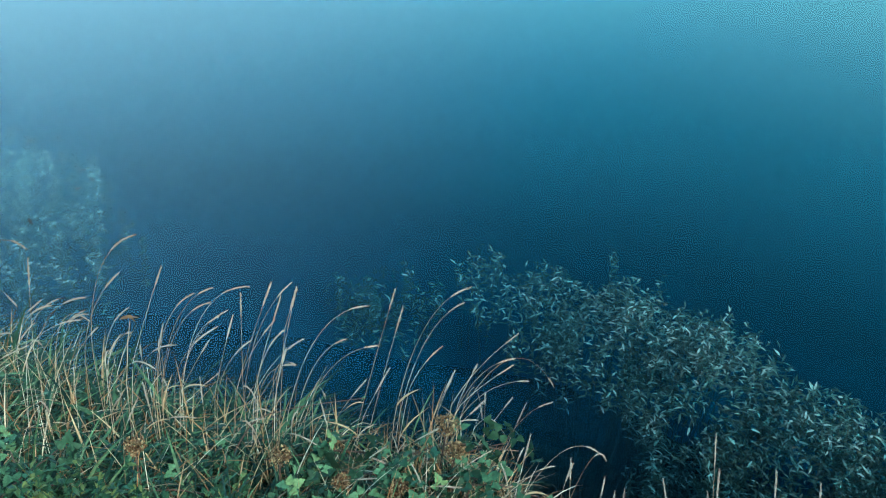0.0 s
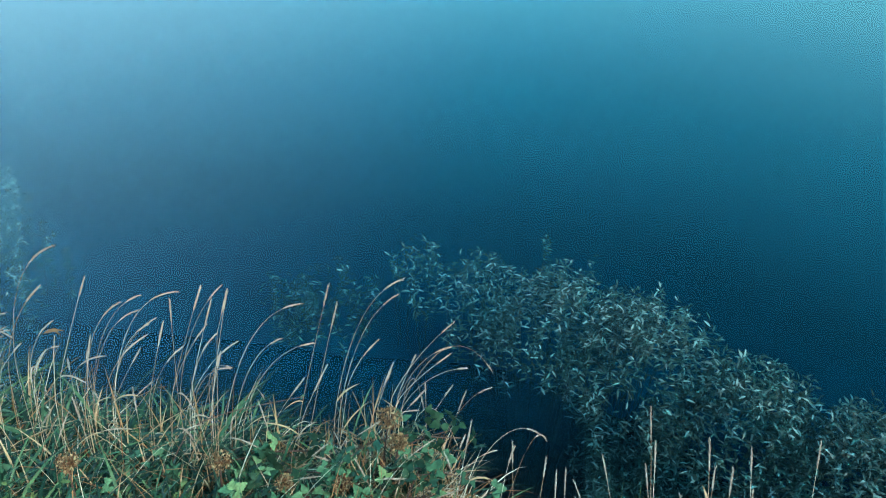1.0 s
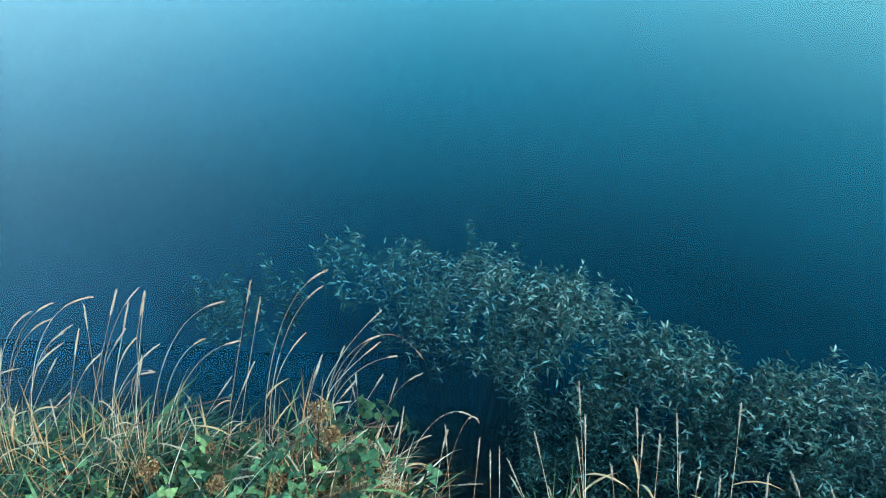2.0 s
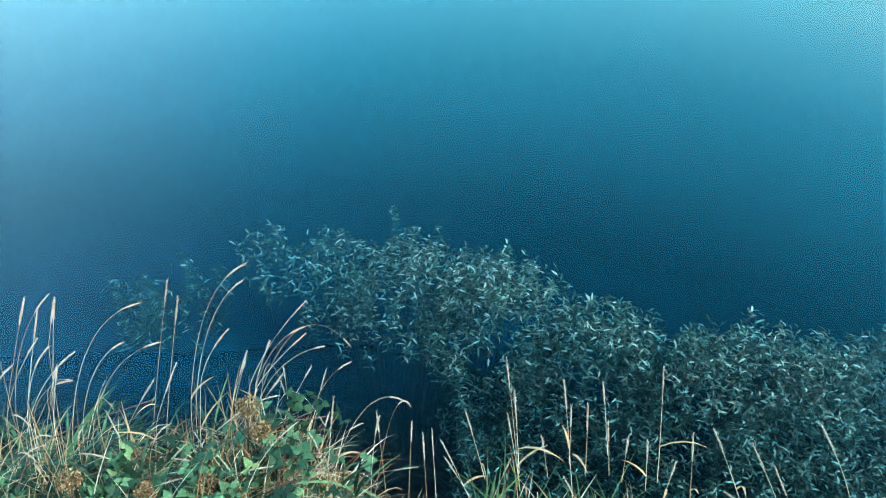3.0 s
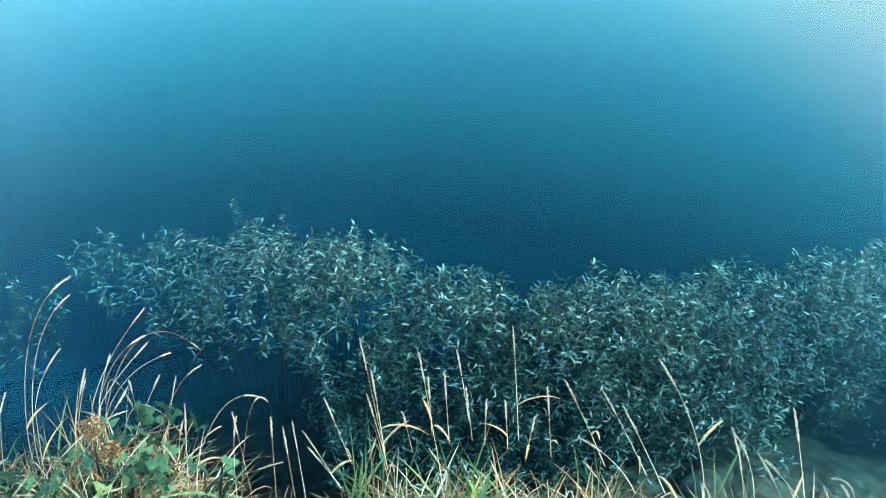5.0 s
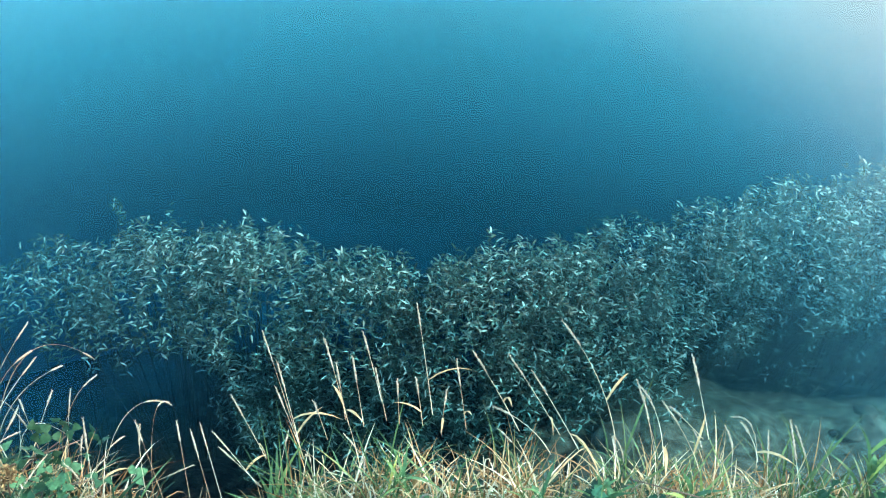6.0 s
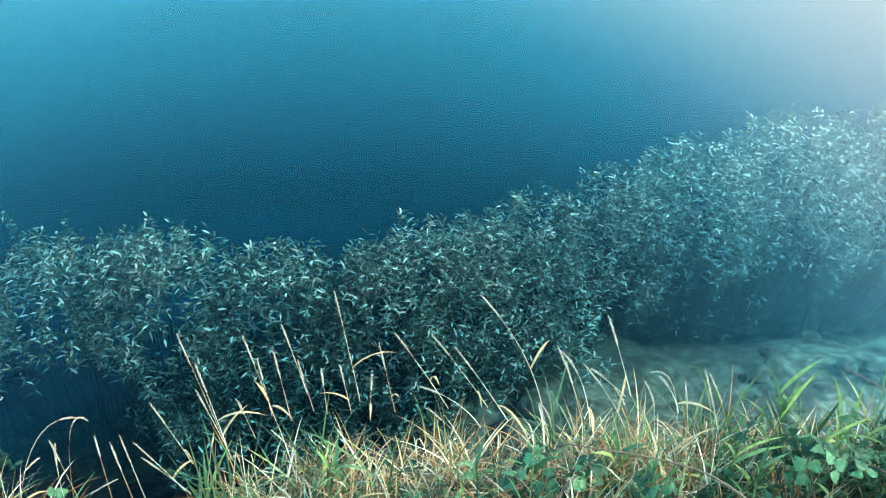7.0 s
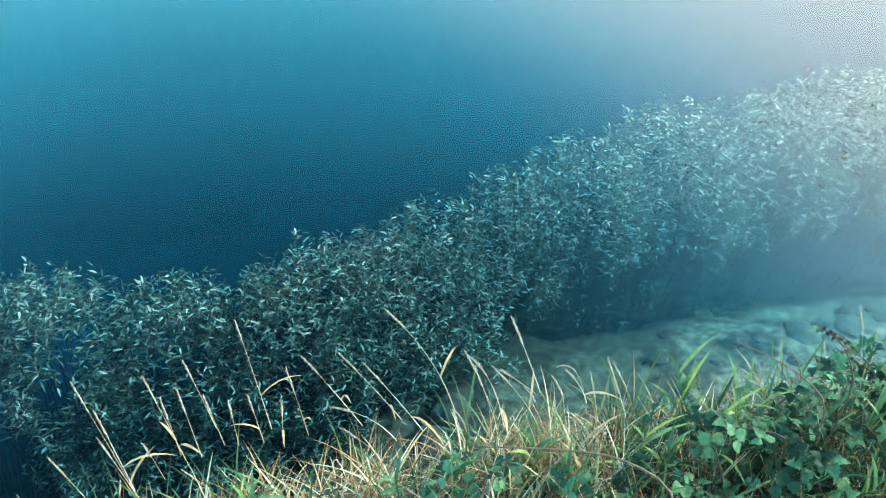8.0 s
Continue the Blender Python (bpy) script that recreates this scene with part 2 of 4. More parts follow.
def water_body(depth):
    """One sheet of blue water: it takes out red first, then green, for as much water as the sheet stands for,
    and where the lake is deep its fine silt sends some blue back, with the shade near the bank painted into that blue."""
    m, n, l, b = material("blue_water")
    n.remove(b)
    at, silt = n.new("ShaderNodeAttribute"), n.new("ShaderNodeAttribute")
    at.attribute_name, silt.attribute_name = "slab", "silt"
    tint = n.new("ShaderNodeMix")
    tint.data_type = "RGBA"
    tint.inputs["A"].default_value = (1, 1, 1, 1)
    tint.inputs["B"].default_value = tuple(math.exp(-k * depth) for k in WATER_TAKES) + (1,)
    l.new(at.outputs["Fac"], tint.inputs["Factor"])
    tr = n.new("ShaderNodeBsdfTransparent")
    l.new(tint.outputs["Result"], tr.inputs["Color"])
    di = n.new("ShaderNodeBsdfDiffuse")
    # this scale darkens the blue towards the bank, standing in for shade there
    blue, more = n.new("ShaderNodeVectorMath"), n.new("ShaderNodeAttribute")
    blue.operation, more.attribute_name = "SCALE", "unshaded"
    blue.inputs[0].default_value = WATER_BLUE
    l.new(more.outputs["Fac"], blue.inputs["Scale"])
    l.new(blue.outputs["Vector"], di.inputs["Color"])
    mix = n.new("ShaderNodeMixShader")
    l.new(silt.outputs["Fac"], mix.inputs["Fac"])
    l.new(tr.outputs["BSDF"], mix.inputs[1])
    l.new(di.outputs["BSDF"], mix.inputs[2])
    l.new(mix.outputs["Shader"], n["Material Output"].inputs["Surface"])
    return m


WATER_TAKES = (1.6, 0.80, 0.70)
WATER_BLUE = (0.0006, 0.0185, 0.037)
MAT_EARTH, MAT_STONE, MAT_SKIN = earth(), stone(), water_skin()


# ---- mesh helpers ----
def unit(a):
    return a / (np.linalg.norm(a, axis=-1, keepdims=True) + 1e-9)


def mesh_from(verts, faces, mat, smooth=True, name="mesh"):
    me = bpy.data.meshes.new(name)
    me.from_pydata(verts.tolist() if isinstance(verts, np.ndarray) else verts, [], faces.tolist() if isinstance(faces, np.ndarray) else faces)
    me.materials.append(mat)
    if smooth:
        me.shade_smooth()
    me.update()
    return me


def part(name, me, parent=None, label="", m=None):
    ob = new(name, me)
    if parent:
        ob.parent = parent
    if m is not None:
        ob.matrix_basis = m
    if label:
        tagged(ob, label)
    return ob


def thing(name, label, category, group="", kind="", at=(0, 0, 0)):
    ob = new(name)
    ob.empty_display_size = 0.05
    ob.location = at
    return tagged(ob, label, category, group, kind)


def tube(path, radii, sides=5):
    """Verts and faces of a tapering round tube along a path."""
    path = np.asarray(path, float)
    k = len(path)
    tang = unit(np.gradient(path, axis=0))
    up = np.where(np.abs(tang[:, 2:3]) > 0.9, [[1.0, 0, 0]], [[0, 0, 1.0]])
    a = unit(np.cross(tang, up))
    b = np.cross(tang, a)
    ang = np.linspace(0, 2 * math.pi, sides, endpoint=False)
    ring = np.cos(ang)[None, :, None] * a[:, None] + np.sin(ang)[None, :, None] * b[:, None]
    v = (path[:, None] + ring * np.asarray(radii)[:, None, None]).reshape(-1, 3)
    f = [(i * sides + j, i * sides + (j + 1) % sides, (i + 1) * sides + (j + 1) % sides, (i + 1) * sides + j) for i in range(k - 1) for j in range(sides)]
    f.append(tuple(range(sides))[::-1])
    f.append(tuple((k - 1) * sides + j for j in range(sides)))
    return v, f


def join(pieces):
    """Joins several (verts, faces) into one."""
    vs, fs, o = [], [], 0
    for v, f in pieces:
        vs.append(np.asarray(v))
        fs += [tuple(int(i) + o for i in q) for q in f]
        o += len(v)
    return np.concatenate(vs), fs


def leaves(p, d, nrm, length, width, sag=0.12, fold=0.18):
    """Many lance-shaped leaves with a folded midrib: place, direction, facing, length and width of each."""
    k = len(p)
    d = unit(d)
    side = unit(np.cross(d, nrm))
    nrm = np.cross(side, d)
    L, W = length[:, None], width[:, None]
    def at(s, w, drop):
        return p + d * L * s + side * W * w + nrm * (L * drop)
    fo = fold * 0.5 * (width / length)[:, None]
    v = np.stack([at(0, 0, 0), at(.28, -.42, .04 + fo), at(.28, 0, .04), at(.28, .42, .04 + fo),
                  at(.62, -.40, .02 + fo), at(.62, 0, .02), at(.62, .40, .02 + fo), at(1, 0, -sag)], 1).reshape(-1, 3)
    q = np.array([[0, 1, 2, 2], [0, 2, 3, 3], [1, 4, 5, 2], [2, 5, 6, 3], [4, 7, 5, 5], [5, 7, 6, 6]])
    f = (np.arange(k)[:, None, None] * 8 + q[None]).reshape(-1, 4)
    return v, [tuple(r[:3]) if r[2] == r[3] else tuple(r) for r in f.tolist()]


def blades(base, lean, length, width, arch, seg=5, twist=None):
    """Many grass blades: each rises from its base, leans and arches over. lean: horizontal unit vector."""
    k = len(base)
    s = np.linspace(0, 1, seg + 1)[None, :, None]
    L = length[:, None, None]
    up = np.array([0, 0, 1.0])[None, None]
    a = arch[:, None, None]
    th = a * (0.25 + 0.75 * s)
    step = np.cos(th) * up + np.sin(th) * lean[:, None, :]
    mid = base[:, None, :] + np.concatenate([np.zeros((k, 1, 3)), np.cumsum(step[:, 1:] * L / seg, 1)], 1)
    side = unit(np.cross(lean, [0, 0, 1.0]))
    tw = (np.random.uniform(-1, 1, k) if twist is None else twist)[:, None]
    side = unit(side * np.cos(tw) + lean * np.sin(tw))[:, None, :]
    w = width[:, None, None] * 0.5 * np.minimum(1, (1.02 - s) * 2.2) * (0.6 + 0.4 * np.minimum(1, s * 4))
    v = np.stack([mid - side * w, mid + side * w], 2).reshape(-1, 3)
    o = (seg + 1) * 2
    q = np.array([[i * 2, i * 2 + 1, i * 2 + 3, i * 2 + 2] for i in range(seg)])
    f = (np.arange(k)[:, None, None] * o + q[None]).reshape(-1, 4)
    return v, f.tolist()


# ---- the shore: where the bank's edge runs, how high it is, how the bed falls off ----
RIM = np.array([(-40, 9), (-9, 3.6), (-4, 2.35), (-1.5, 1.9), (-0.6, 1.66), (0.0, 1.62), (0.25, 1.36), (0.55, 1.05), (0.85, 0.84), (1.2, 0.58), (1.6, 0.28), (2.1, -0.12), (3.0, -0.8), (6, -3.2), (40, -34)])


def rim_side(x, y):
    """Distance out from the bank's edge (over the water: plus)."""
    x, y = np.asarray(x, float), np.asarray(y, float)
    best, sign = np.full(x.shape, 1e9), np.ones(x.shape)
    for (ax, ay), (bx, by) in zip(RIM[:-1], RIM[1:]):
        ex, ey = bx - ax, by - ay
        u = np.clip(((x - ax) * ex + (y - ay) * ey) / (ex * ex + ey * ey), 0, 1)
        dx, dy = x - ax - u * ex, y - ay - u * ey
        dd = np.hypot(dx, dy)
        better = dd < best
        best = np.where(better, dd, best)
        sign = np.where(better, np.where(ex * dy - ey * dx > 0, 1, -1), sign)
    return best * sign


def ground_z(x, y):
    x, y = np.asarray(x, float), np.asarray(y, float)
    s = rim_side(x, y)
    lip = np.interp(x, [-4, -0.4, 0.2, 0.7, 1.6, 3], [0.66, 0.68, 0.74, 1.0, 1.02, 1.0])
    top = np.interp(-s, [0, 0.25, 0.9, 1.6, 6], [0, 0.06, 0.5, 1, 1])
    land = lip + (1.1 - lip) * top
    gentle = np.interp(s, [0, 0.05, 0.25, 0.75, 1.2, 2.0, 2.6, 3.4, 5, 8, 30], [0, -0.12, -1.1, -1.45, -1.65, -2.0, -2.4, -3.0, -4.3, -6, -9])
    steep = np.interp(s, [0, 0.05, 0.22, 0.6, 1.1, 1.5, 2.1, 3.0, 5, 8, 30], [0, -0.12, -1.55, -2.05, -2.25, -2.4, -3.1, -3.9, -5, -6, -9])
    g = np.clip((x - y + 0.3) / 2.0, 0, 1)
    wet = steep + (gentle - steep) * g * g * (3 - 2 * g)
    wob = 0.05 * np.sin(x * 2.1 + 1.3 * np.sin(y * 1.7)) * np.sin(y * 2.6 + 0.8 * x) + 0.035 * np.sin(x * 7.3 + y * 3.1) * np.sin(y * 6.1 - x * 2.7) + 0.018 * np.sin(x * 17.3 + 2 * np.sin(y * 9.1)) * np.sin(y * 19.1 + 2 * np.sin(x * 7.7))
    return np.where(s < 0, land, lip + wet) + wob * np.clip((s - 0.3) / 0.8, 0, 1)


def span(lo, hi, step, far):
    a = np.arange(lo, hi + step / 2, step)
    g = step * 1.35 ** np.arange(1, 60)
    g = np.cumsum(g)
    g = np.append(g[g < far], far)
    return np.concatenate([lo - g[::-1], a, hi + g])


def sheet(name, xs, ys, zfun, mat, label, category):
    X, Y = np.meshgrid(xs, ys)
    Z = zfun(X, Y)
    nx, ny = len(xs), len(ys)
    i = np.arange(nx * ny).reshape(ny, nx)
    f = np.stack([i[:-1, :-1], i[:-1, 1:], i[1:, 1:], i[1:, :-1]], -1).reshape(-1, 4)
    me = mesh_from(np.stack([X, Y, Z], -1).reshape(-1, 3), f, mat, name=name)
    return tagged(part(name, me), label, category, kind="structure"), X, Y


xs, ys = span(-5, 9, 0.07, 1500), span(-3, 7, 0.07, 1500)
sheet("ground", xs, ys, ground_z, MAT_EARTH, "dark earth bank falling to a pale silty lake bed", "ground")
wx, wy = span(-6, 10, 0.25, 1500), span(-3, 8, 0.25, 1500)
skin, _, _ = sheet("water", wx, wy, lambda x, y: x * 0, MAT_SKIN, "calm clear blue lake surface with faint ripples", "water")
skin.visible_shadow = False
SHEETS = ((0.14, 0), (0.38, 0), (0.75, 0), (1.25, 1))
above = 0
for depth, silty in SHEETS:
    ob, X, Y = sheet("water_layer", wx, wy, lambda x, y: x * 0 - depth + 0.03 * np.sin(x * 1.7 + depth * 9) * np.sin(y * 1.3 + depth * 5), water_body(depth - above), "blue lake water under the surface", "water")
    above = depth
    # the water is clear along the bank and blue further out; shade inshore is painted by dimming that blue
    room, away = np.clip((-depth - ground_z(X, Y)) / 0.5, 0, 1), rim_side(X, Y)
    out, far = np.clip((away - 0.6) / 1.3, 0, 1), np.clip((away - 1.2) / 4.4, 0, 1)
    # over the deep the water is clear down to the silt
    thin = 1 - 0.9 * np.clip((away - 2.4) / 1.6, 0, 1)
    for name, value in (("slab", room * thin * (0.35 + 0.65 * out * out * (3 - 2 * out))), ("silt", silty * np.clip((-depth - ground_z(X, Y)) / 1.1, 0, 1) * np.clip((away - 1.6) / 0.9, 0, 1)), ("unshaded", (0.2 + 0.8 * far ** 0.8) * np.exp(1.9 * thin))):
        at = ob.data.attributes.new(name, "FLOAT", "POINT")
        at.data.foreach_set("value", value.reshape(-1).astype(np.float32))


# ---- stones on the lake bed ----
def boulder(x, y, size, seed, flat=0.6):
    rng = random.Random(seed)
    bm = bmesh.new()
    bmesh.ops.create_icosphere(bm, subdivisions=3, radius=size)
    off = Vector((rng.uniform(0, 50), rng.uniform(0, 50), 0))
    for v in bm.verts:
        k = 1 + 0.35 * noise.noise(v.co * (1.3 / size) + off) + 0.12 * noise.noise(v.co * (4 / size) + off)
        v.co = Vector((v.co.x * k, v.co.y * k * 0.8, v.co.z * k * flat))
    me = bpy.data.meshes.new("rock")
    bm.to_mesh(me)
    bm.free()
    me.materials.append(MAT_STONE)
    me.shade_smooth()
    ob = part("rock", me, None, "", pose(x, y, float(ground_z(x, y)) + size * flat * 0.25, 0, 0, rng.uniform(0, 360)))
    return tagged(ob, "pale silt-covered boulder lying on the lake bed", "rock", "boulders on the lake bed")


for i, (x, y, size) in enumerate(((2.1, 1.8, 0.26), (2.3, 1.88, 0.28), (2.42, 1.7, 0.26), (2.6, 1.72, 0.24), (2.2, 1.62, 0.2), (2.7, 1.5, 0.14), (1.95, 1.7, 0.18), (1.75, 1.85, 0.15), (2.5, 1.5, 0.13), (2.85, 1.55, 0.12), (4.63, 0.19, 0.12), (4.92, -0.02, 0.10), (4.43, 0.38, 0.06))):
    boulder(x, y, size, i + 3, 0.5)
rng = np.random.default_rng(5)
for i in range(60):
    boulder(float(rng.uniform(2.9, 5.8)), float(rng.uniform(-0.5, 0.9)), float(rng.uniform(0.02, 0.075)), i + 40, 0.45)


# ---- water plants ----
def water_plant(cx, cy, radius, top, fall, shoots, seed, label, tall=0.36):
    """A bushy clump: stems rise from the bed and fan out below the surface, leaves spiral round their upper ends."""
    rng = np.random.default_rng(seed)
    root_z = float(ground_z(cx, cy))
    plant = thing("water_plant", label, "water plant", "water plants in the lake", at=(cx, cy, root_z))
    shoots, radius, fall = int(shoots * 1.6), radius * 1.15, fall * 0.75
    r = radius * np.sqrt(rng.uniform(0, 1, shoots))
    a = rng.uniform(0, 2 * math.pi, shoots)
    px, py = r * np.cos(a), r * np.sin(a)
    tip = top - fall * (r / radius) ** 2 + rng.normal(0, 0.04, shoots)
    tip = np.minimum(tip, -0.014)
    P, Dn, N, Ln, Wd, stems = [], [], [], [], [], []
    for i in range(shoots):
        end = np.array([px[i], py[i], tip[i] - root_z])
        lean = np.array([math.cos(a[i]), math.sin(a[i]), 0]) * 0.25 * r[i] / radius + np.append(rng.normal(0, 0.12, 2), 0)
        h = max(0.12, min(tall * rng.uniform(0.7, 1.4), end[2] - 0.05))
        low = end - np.array([lean[0], lean[1], 1.0]) * h
        if i % 5 == 0:
            root = np.array([px[i] * 0.35, py[i] * 0.35, -0.05])
            s = np.linspace(0, 1, 5)[:, None]
            path = (1 - s) ** 2 * root + 2 * s * (1 - s) * low + s ** 2 * end
            stems.append(tube(path, np.linspace(0.0028, 0.0013, 5), 4))
        k = int(h / 0.017)
        s = np.sort(rng.uniform(0.0, 1, k))
        ang = np.arange(k) * 2.4 + rng.uniform(0, 6)
        flare = 1.2 - 0.4 * s
        d = np.stack([np.cos(ang) * flare, np.sin(ang) * flare, 0.15 * s + rng.normal(0, 0.2, k)], 1) + rng.normal(0, 0.2, (k, 3))
        P.append(low + (end - low) * s[:, None])
        Dn.append(d)
        N.append(np.array([0, 0, 1.0]) + rng.normal(0, 0.45, (k, 3)))
        Ln.append(rng.uniform(0.034, 0.066, k) * (1.05 - 0.2 * s))
        Wd.append(rng.uniform(0.009, 0.0145, k))
    v, f = leaves(np.concatenate(P), np.concatenate(Dn), np.concatenate(N), np.concatenate(Ln), np.concatenate(Wd))
    part("stems", mesh_from(*join(stems), MAT_WSTEM, name="stems"), plant, "thin brown stems")
    tagged(part("foliage", mesh_from(v, f, MAT_PLANT, name="foliage"), plant), kind="stuff")
    return plant


BUSHY = "silvery grey-green submerged bush with narrow leaves, rooted in the lake bed"
THIN = "sparse deep water plant fading into the blue water"
for i, (x, y, rad, top, fall, shoots) in enumerate((
        (0.24, 3.98, 0.2, -0.34, 0.2, 12), (0.52, 3.78, 0.3, -0.32, 0.25, 40), (1.02, 3.45, 0.4, -0.20, 0.4, 115), (1.45, 3.2, 0.46, -0.18, 0.5, 140), (1.55, 2.85, 0.34, -0.7, 0.5, 34),
        (1.9, 2.78, 0.46, -0.24, 0.6, 130), (1.9, 2.45, 0.38, -0.75, 0.6, 48), (2.35, 2.42, 0.46, -0.22, 0.6, 130), (2.8, 2.2, 0.48, -0.24, 0.5, 130), (2.5, 2.0, 0.4, -0.55, 0.7, 60),
        (3.2, 2.02, 0.44, -0.32, 0.5, 95), (3.05, 1.65, 0.34, -0.55, 0.7, 48), (3.75, 1.9, 0.40, -0.28, 0.5, 90), (2.1, 2.1, 0.34, -0.9, 0.5, 40), (1.25, 2.95, 0.22, -0.8, 0.5, 14), (3.5, 2.28, 0.34, -0.30, 0.4, 60), (3.1, 2.38, 0.3, -0.32, 0.4, 40), (2.68, 2.52, 0.26, -0.24, 0.3, 24), (1.32, 2.68, 0.28, -0.78, 0.5, 34), (1.68, 2.2, 0.28, -0.95, 0.4, 30), (4.05, 2.0, 0.4, -0.2, 0.45, 90))):
    water_plant(x, y, rad, top, fall, shoots, i + 11, BUSHY, 0.25 if i < 4 else 0.34)
for i, (x, y, rad, top, fall, shoots) in enumerate((
        (4.45, 1.72, 0.5, -0.08, 0.45, 140), (5.0, 1.25, 0.42, -0.12, 0.6, 95), (5.2, 1.42, 0.55, -0.02, 0.4, 160), (5.75, 0.9, 0.55, -0.05, 0.6, 140), (6.05, 1.0, 0.5, -0.02, 0.4, 140),
        (6.5, 0.5, 0.6, -0.04, 0.5, 150), (6.85, 0.6, 0.55, -0.02, 0.4, 120), (7.6, 0.0, 0.7, -0.16, 0.5, 120), (7.8, 0.2, 0.5, -0.16, 0.5, 70), (4.45, 1.35, 0.34, -0.5, 0.6, 30), (5.15, 0.9, 0.3, -0.4, 0.6, 26))):
    water_plant(x, y, rad, top, fall, shoots, i + 41, "silvery narrow-leaved submerged bush reaching up to the lake surface")
for i, (x, y, rad, top, fall, shoots) in enumerate(((-2.95, 4.8, 0.5, -0.36, 0.35, 70), (-2.5, 4.35, 0.42, -0.46, 0.35, 46), (-3.35, 4.6, 0.5, -0.36, 0.35, 70), (-2.7, 4.05, 0.4, -0.55, 0.35, 28), (-3.4, 5.1, 0.5, -0.4, 0.35, 60))):
    water_plant(x, y, rad, top, fall, shoots, i + 61, "hazy pale submerged bush with narrow leaves in blue water")
for i, (x, y, rad, top, fall, shoots) in enumerate(((-0.68, 4.2, 0.3, -0.75, 0.35, 14), (-0.30, 4.25, 0.34, -0.72, 0.45, 30), (1.25, 4.75, 0.2, -0.85, 0.2, 2))):
    water_plant(x, y, rad, top, fall, shoots, i + 81, THIN)


# ---- bank plants ----
STEMS_A = (
    (-0.94, 1.60, 1.09, -0.802, 1.720, 1.410, 1),
    (-0.85, 1.62, 1.03, -0.779, 1.780, 1.257, 0),
    (-0.99, 1.64, 1.03, -0.932, 1.840, 1.178, 1),
    (-0.81, 1.66, 0.86, -0.689, 1.900, 1.088, 2),
    (-0.79, 1.60, 0.93, -0.678, 1.720, 1.218, 1),
    (-0.73, 1.62, 0.91, -0.539, 1.780, 1.201, 2),
    (-0.80, 1.64, 0.87, -0.680, 1.840, 1.082, 2),
    (-0.75, 1.66, 0.90, -0.658, 1.900, 0.998, 2),
    (-0.73, 1.60, 1.00, -0.627, 1.720, 1.099, 1),
    (-0.55, 1.62, 0.94, -0.568, 1.780, 1.174, 0),
    (-0.57, 1.64, 0.95, -0.493, 1.840, 1.173, 0),
    (-0.56, 1.66, 0.90, -0.449, 1.900, 1.124, 1),
    (-0.51, 1.60, 0.98, -0.438, 1.720, 1.226, 0),
    (-0.46, 1.62, 0.93, -0.408, 1.780, 1.207, 0),
    (-0.64, 1.64, 0.91, -0.621, 1.840, 1.035, 0),
    (-0.59, 1.66, 0.88, -0.513, 1.900, 0.969, 1),
    (-0.51, 1.60, 0.95, -0.442, 1.720, 1.096, 1),
    (-0.50, 1.62, 0.96, -0.429, 1.780, 0.900, 2),
    (-0.47, 1.64, 0.89, -0.470, 1.840, 0.914, 0),
    (-0.75, 1.66, 0.88, -0.730, 1.900, 0.868, 1),
    (-0.62, 1.60, 0.94, -0.539, 1.720, 1.051, 1),
    (-1.24, 1.62, 1.08, -1.143, 1.780, 1.297, 3),
    (-1.13, 1.64, 1.04, -1.186, 1.840, 1.217, 0),
    (-1.28, 1.66, 1.10, -1.312, 1.900, 0.973, 3),
    (-1.10, 1.60, 1.06, -0.983, 1.720, 1.184, 2),
    (-1.14, 1.62, 1.06, -1.092, 1.780, 1.122, 2),
    (-1.12, 1.64, 1.01, -1.064, 1.840, 1.026, 2),
    (-1.09, 1.66, 0.99, -1.097, 1.900, 0.924, 3),
    (-1.13, 1.60, 1.06, -1.013, 1.720, 1.100, 2),
    (-0.92, 1.62, 1.06, -0.898, 1.780, 1.100, 2),
    (-0.93, 1.64, 1.01, -0.942, 1.840, 0.943, 2),
    (-0.83, 1.66, 0.88, -0.865, 1.900, 0.932, 0),
    (-1.16, 1.60, 1.04, -1.086, 1.720, 1.148, 2),
    (-1.26, 1.62, 1.03, -1.273, 1.780, 0.973, 2),
    (-1.03, 1.64, 1.00, -1.043, 1.840, 0.958, 1),
    (-0.85, 1.66, 0.86, -0.956, 1.900, 0.831, 0),
)
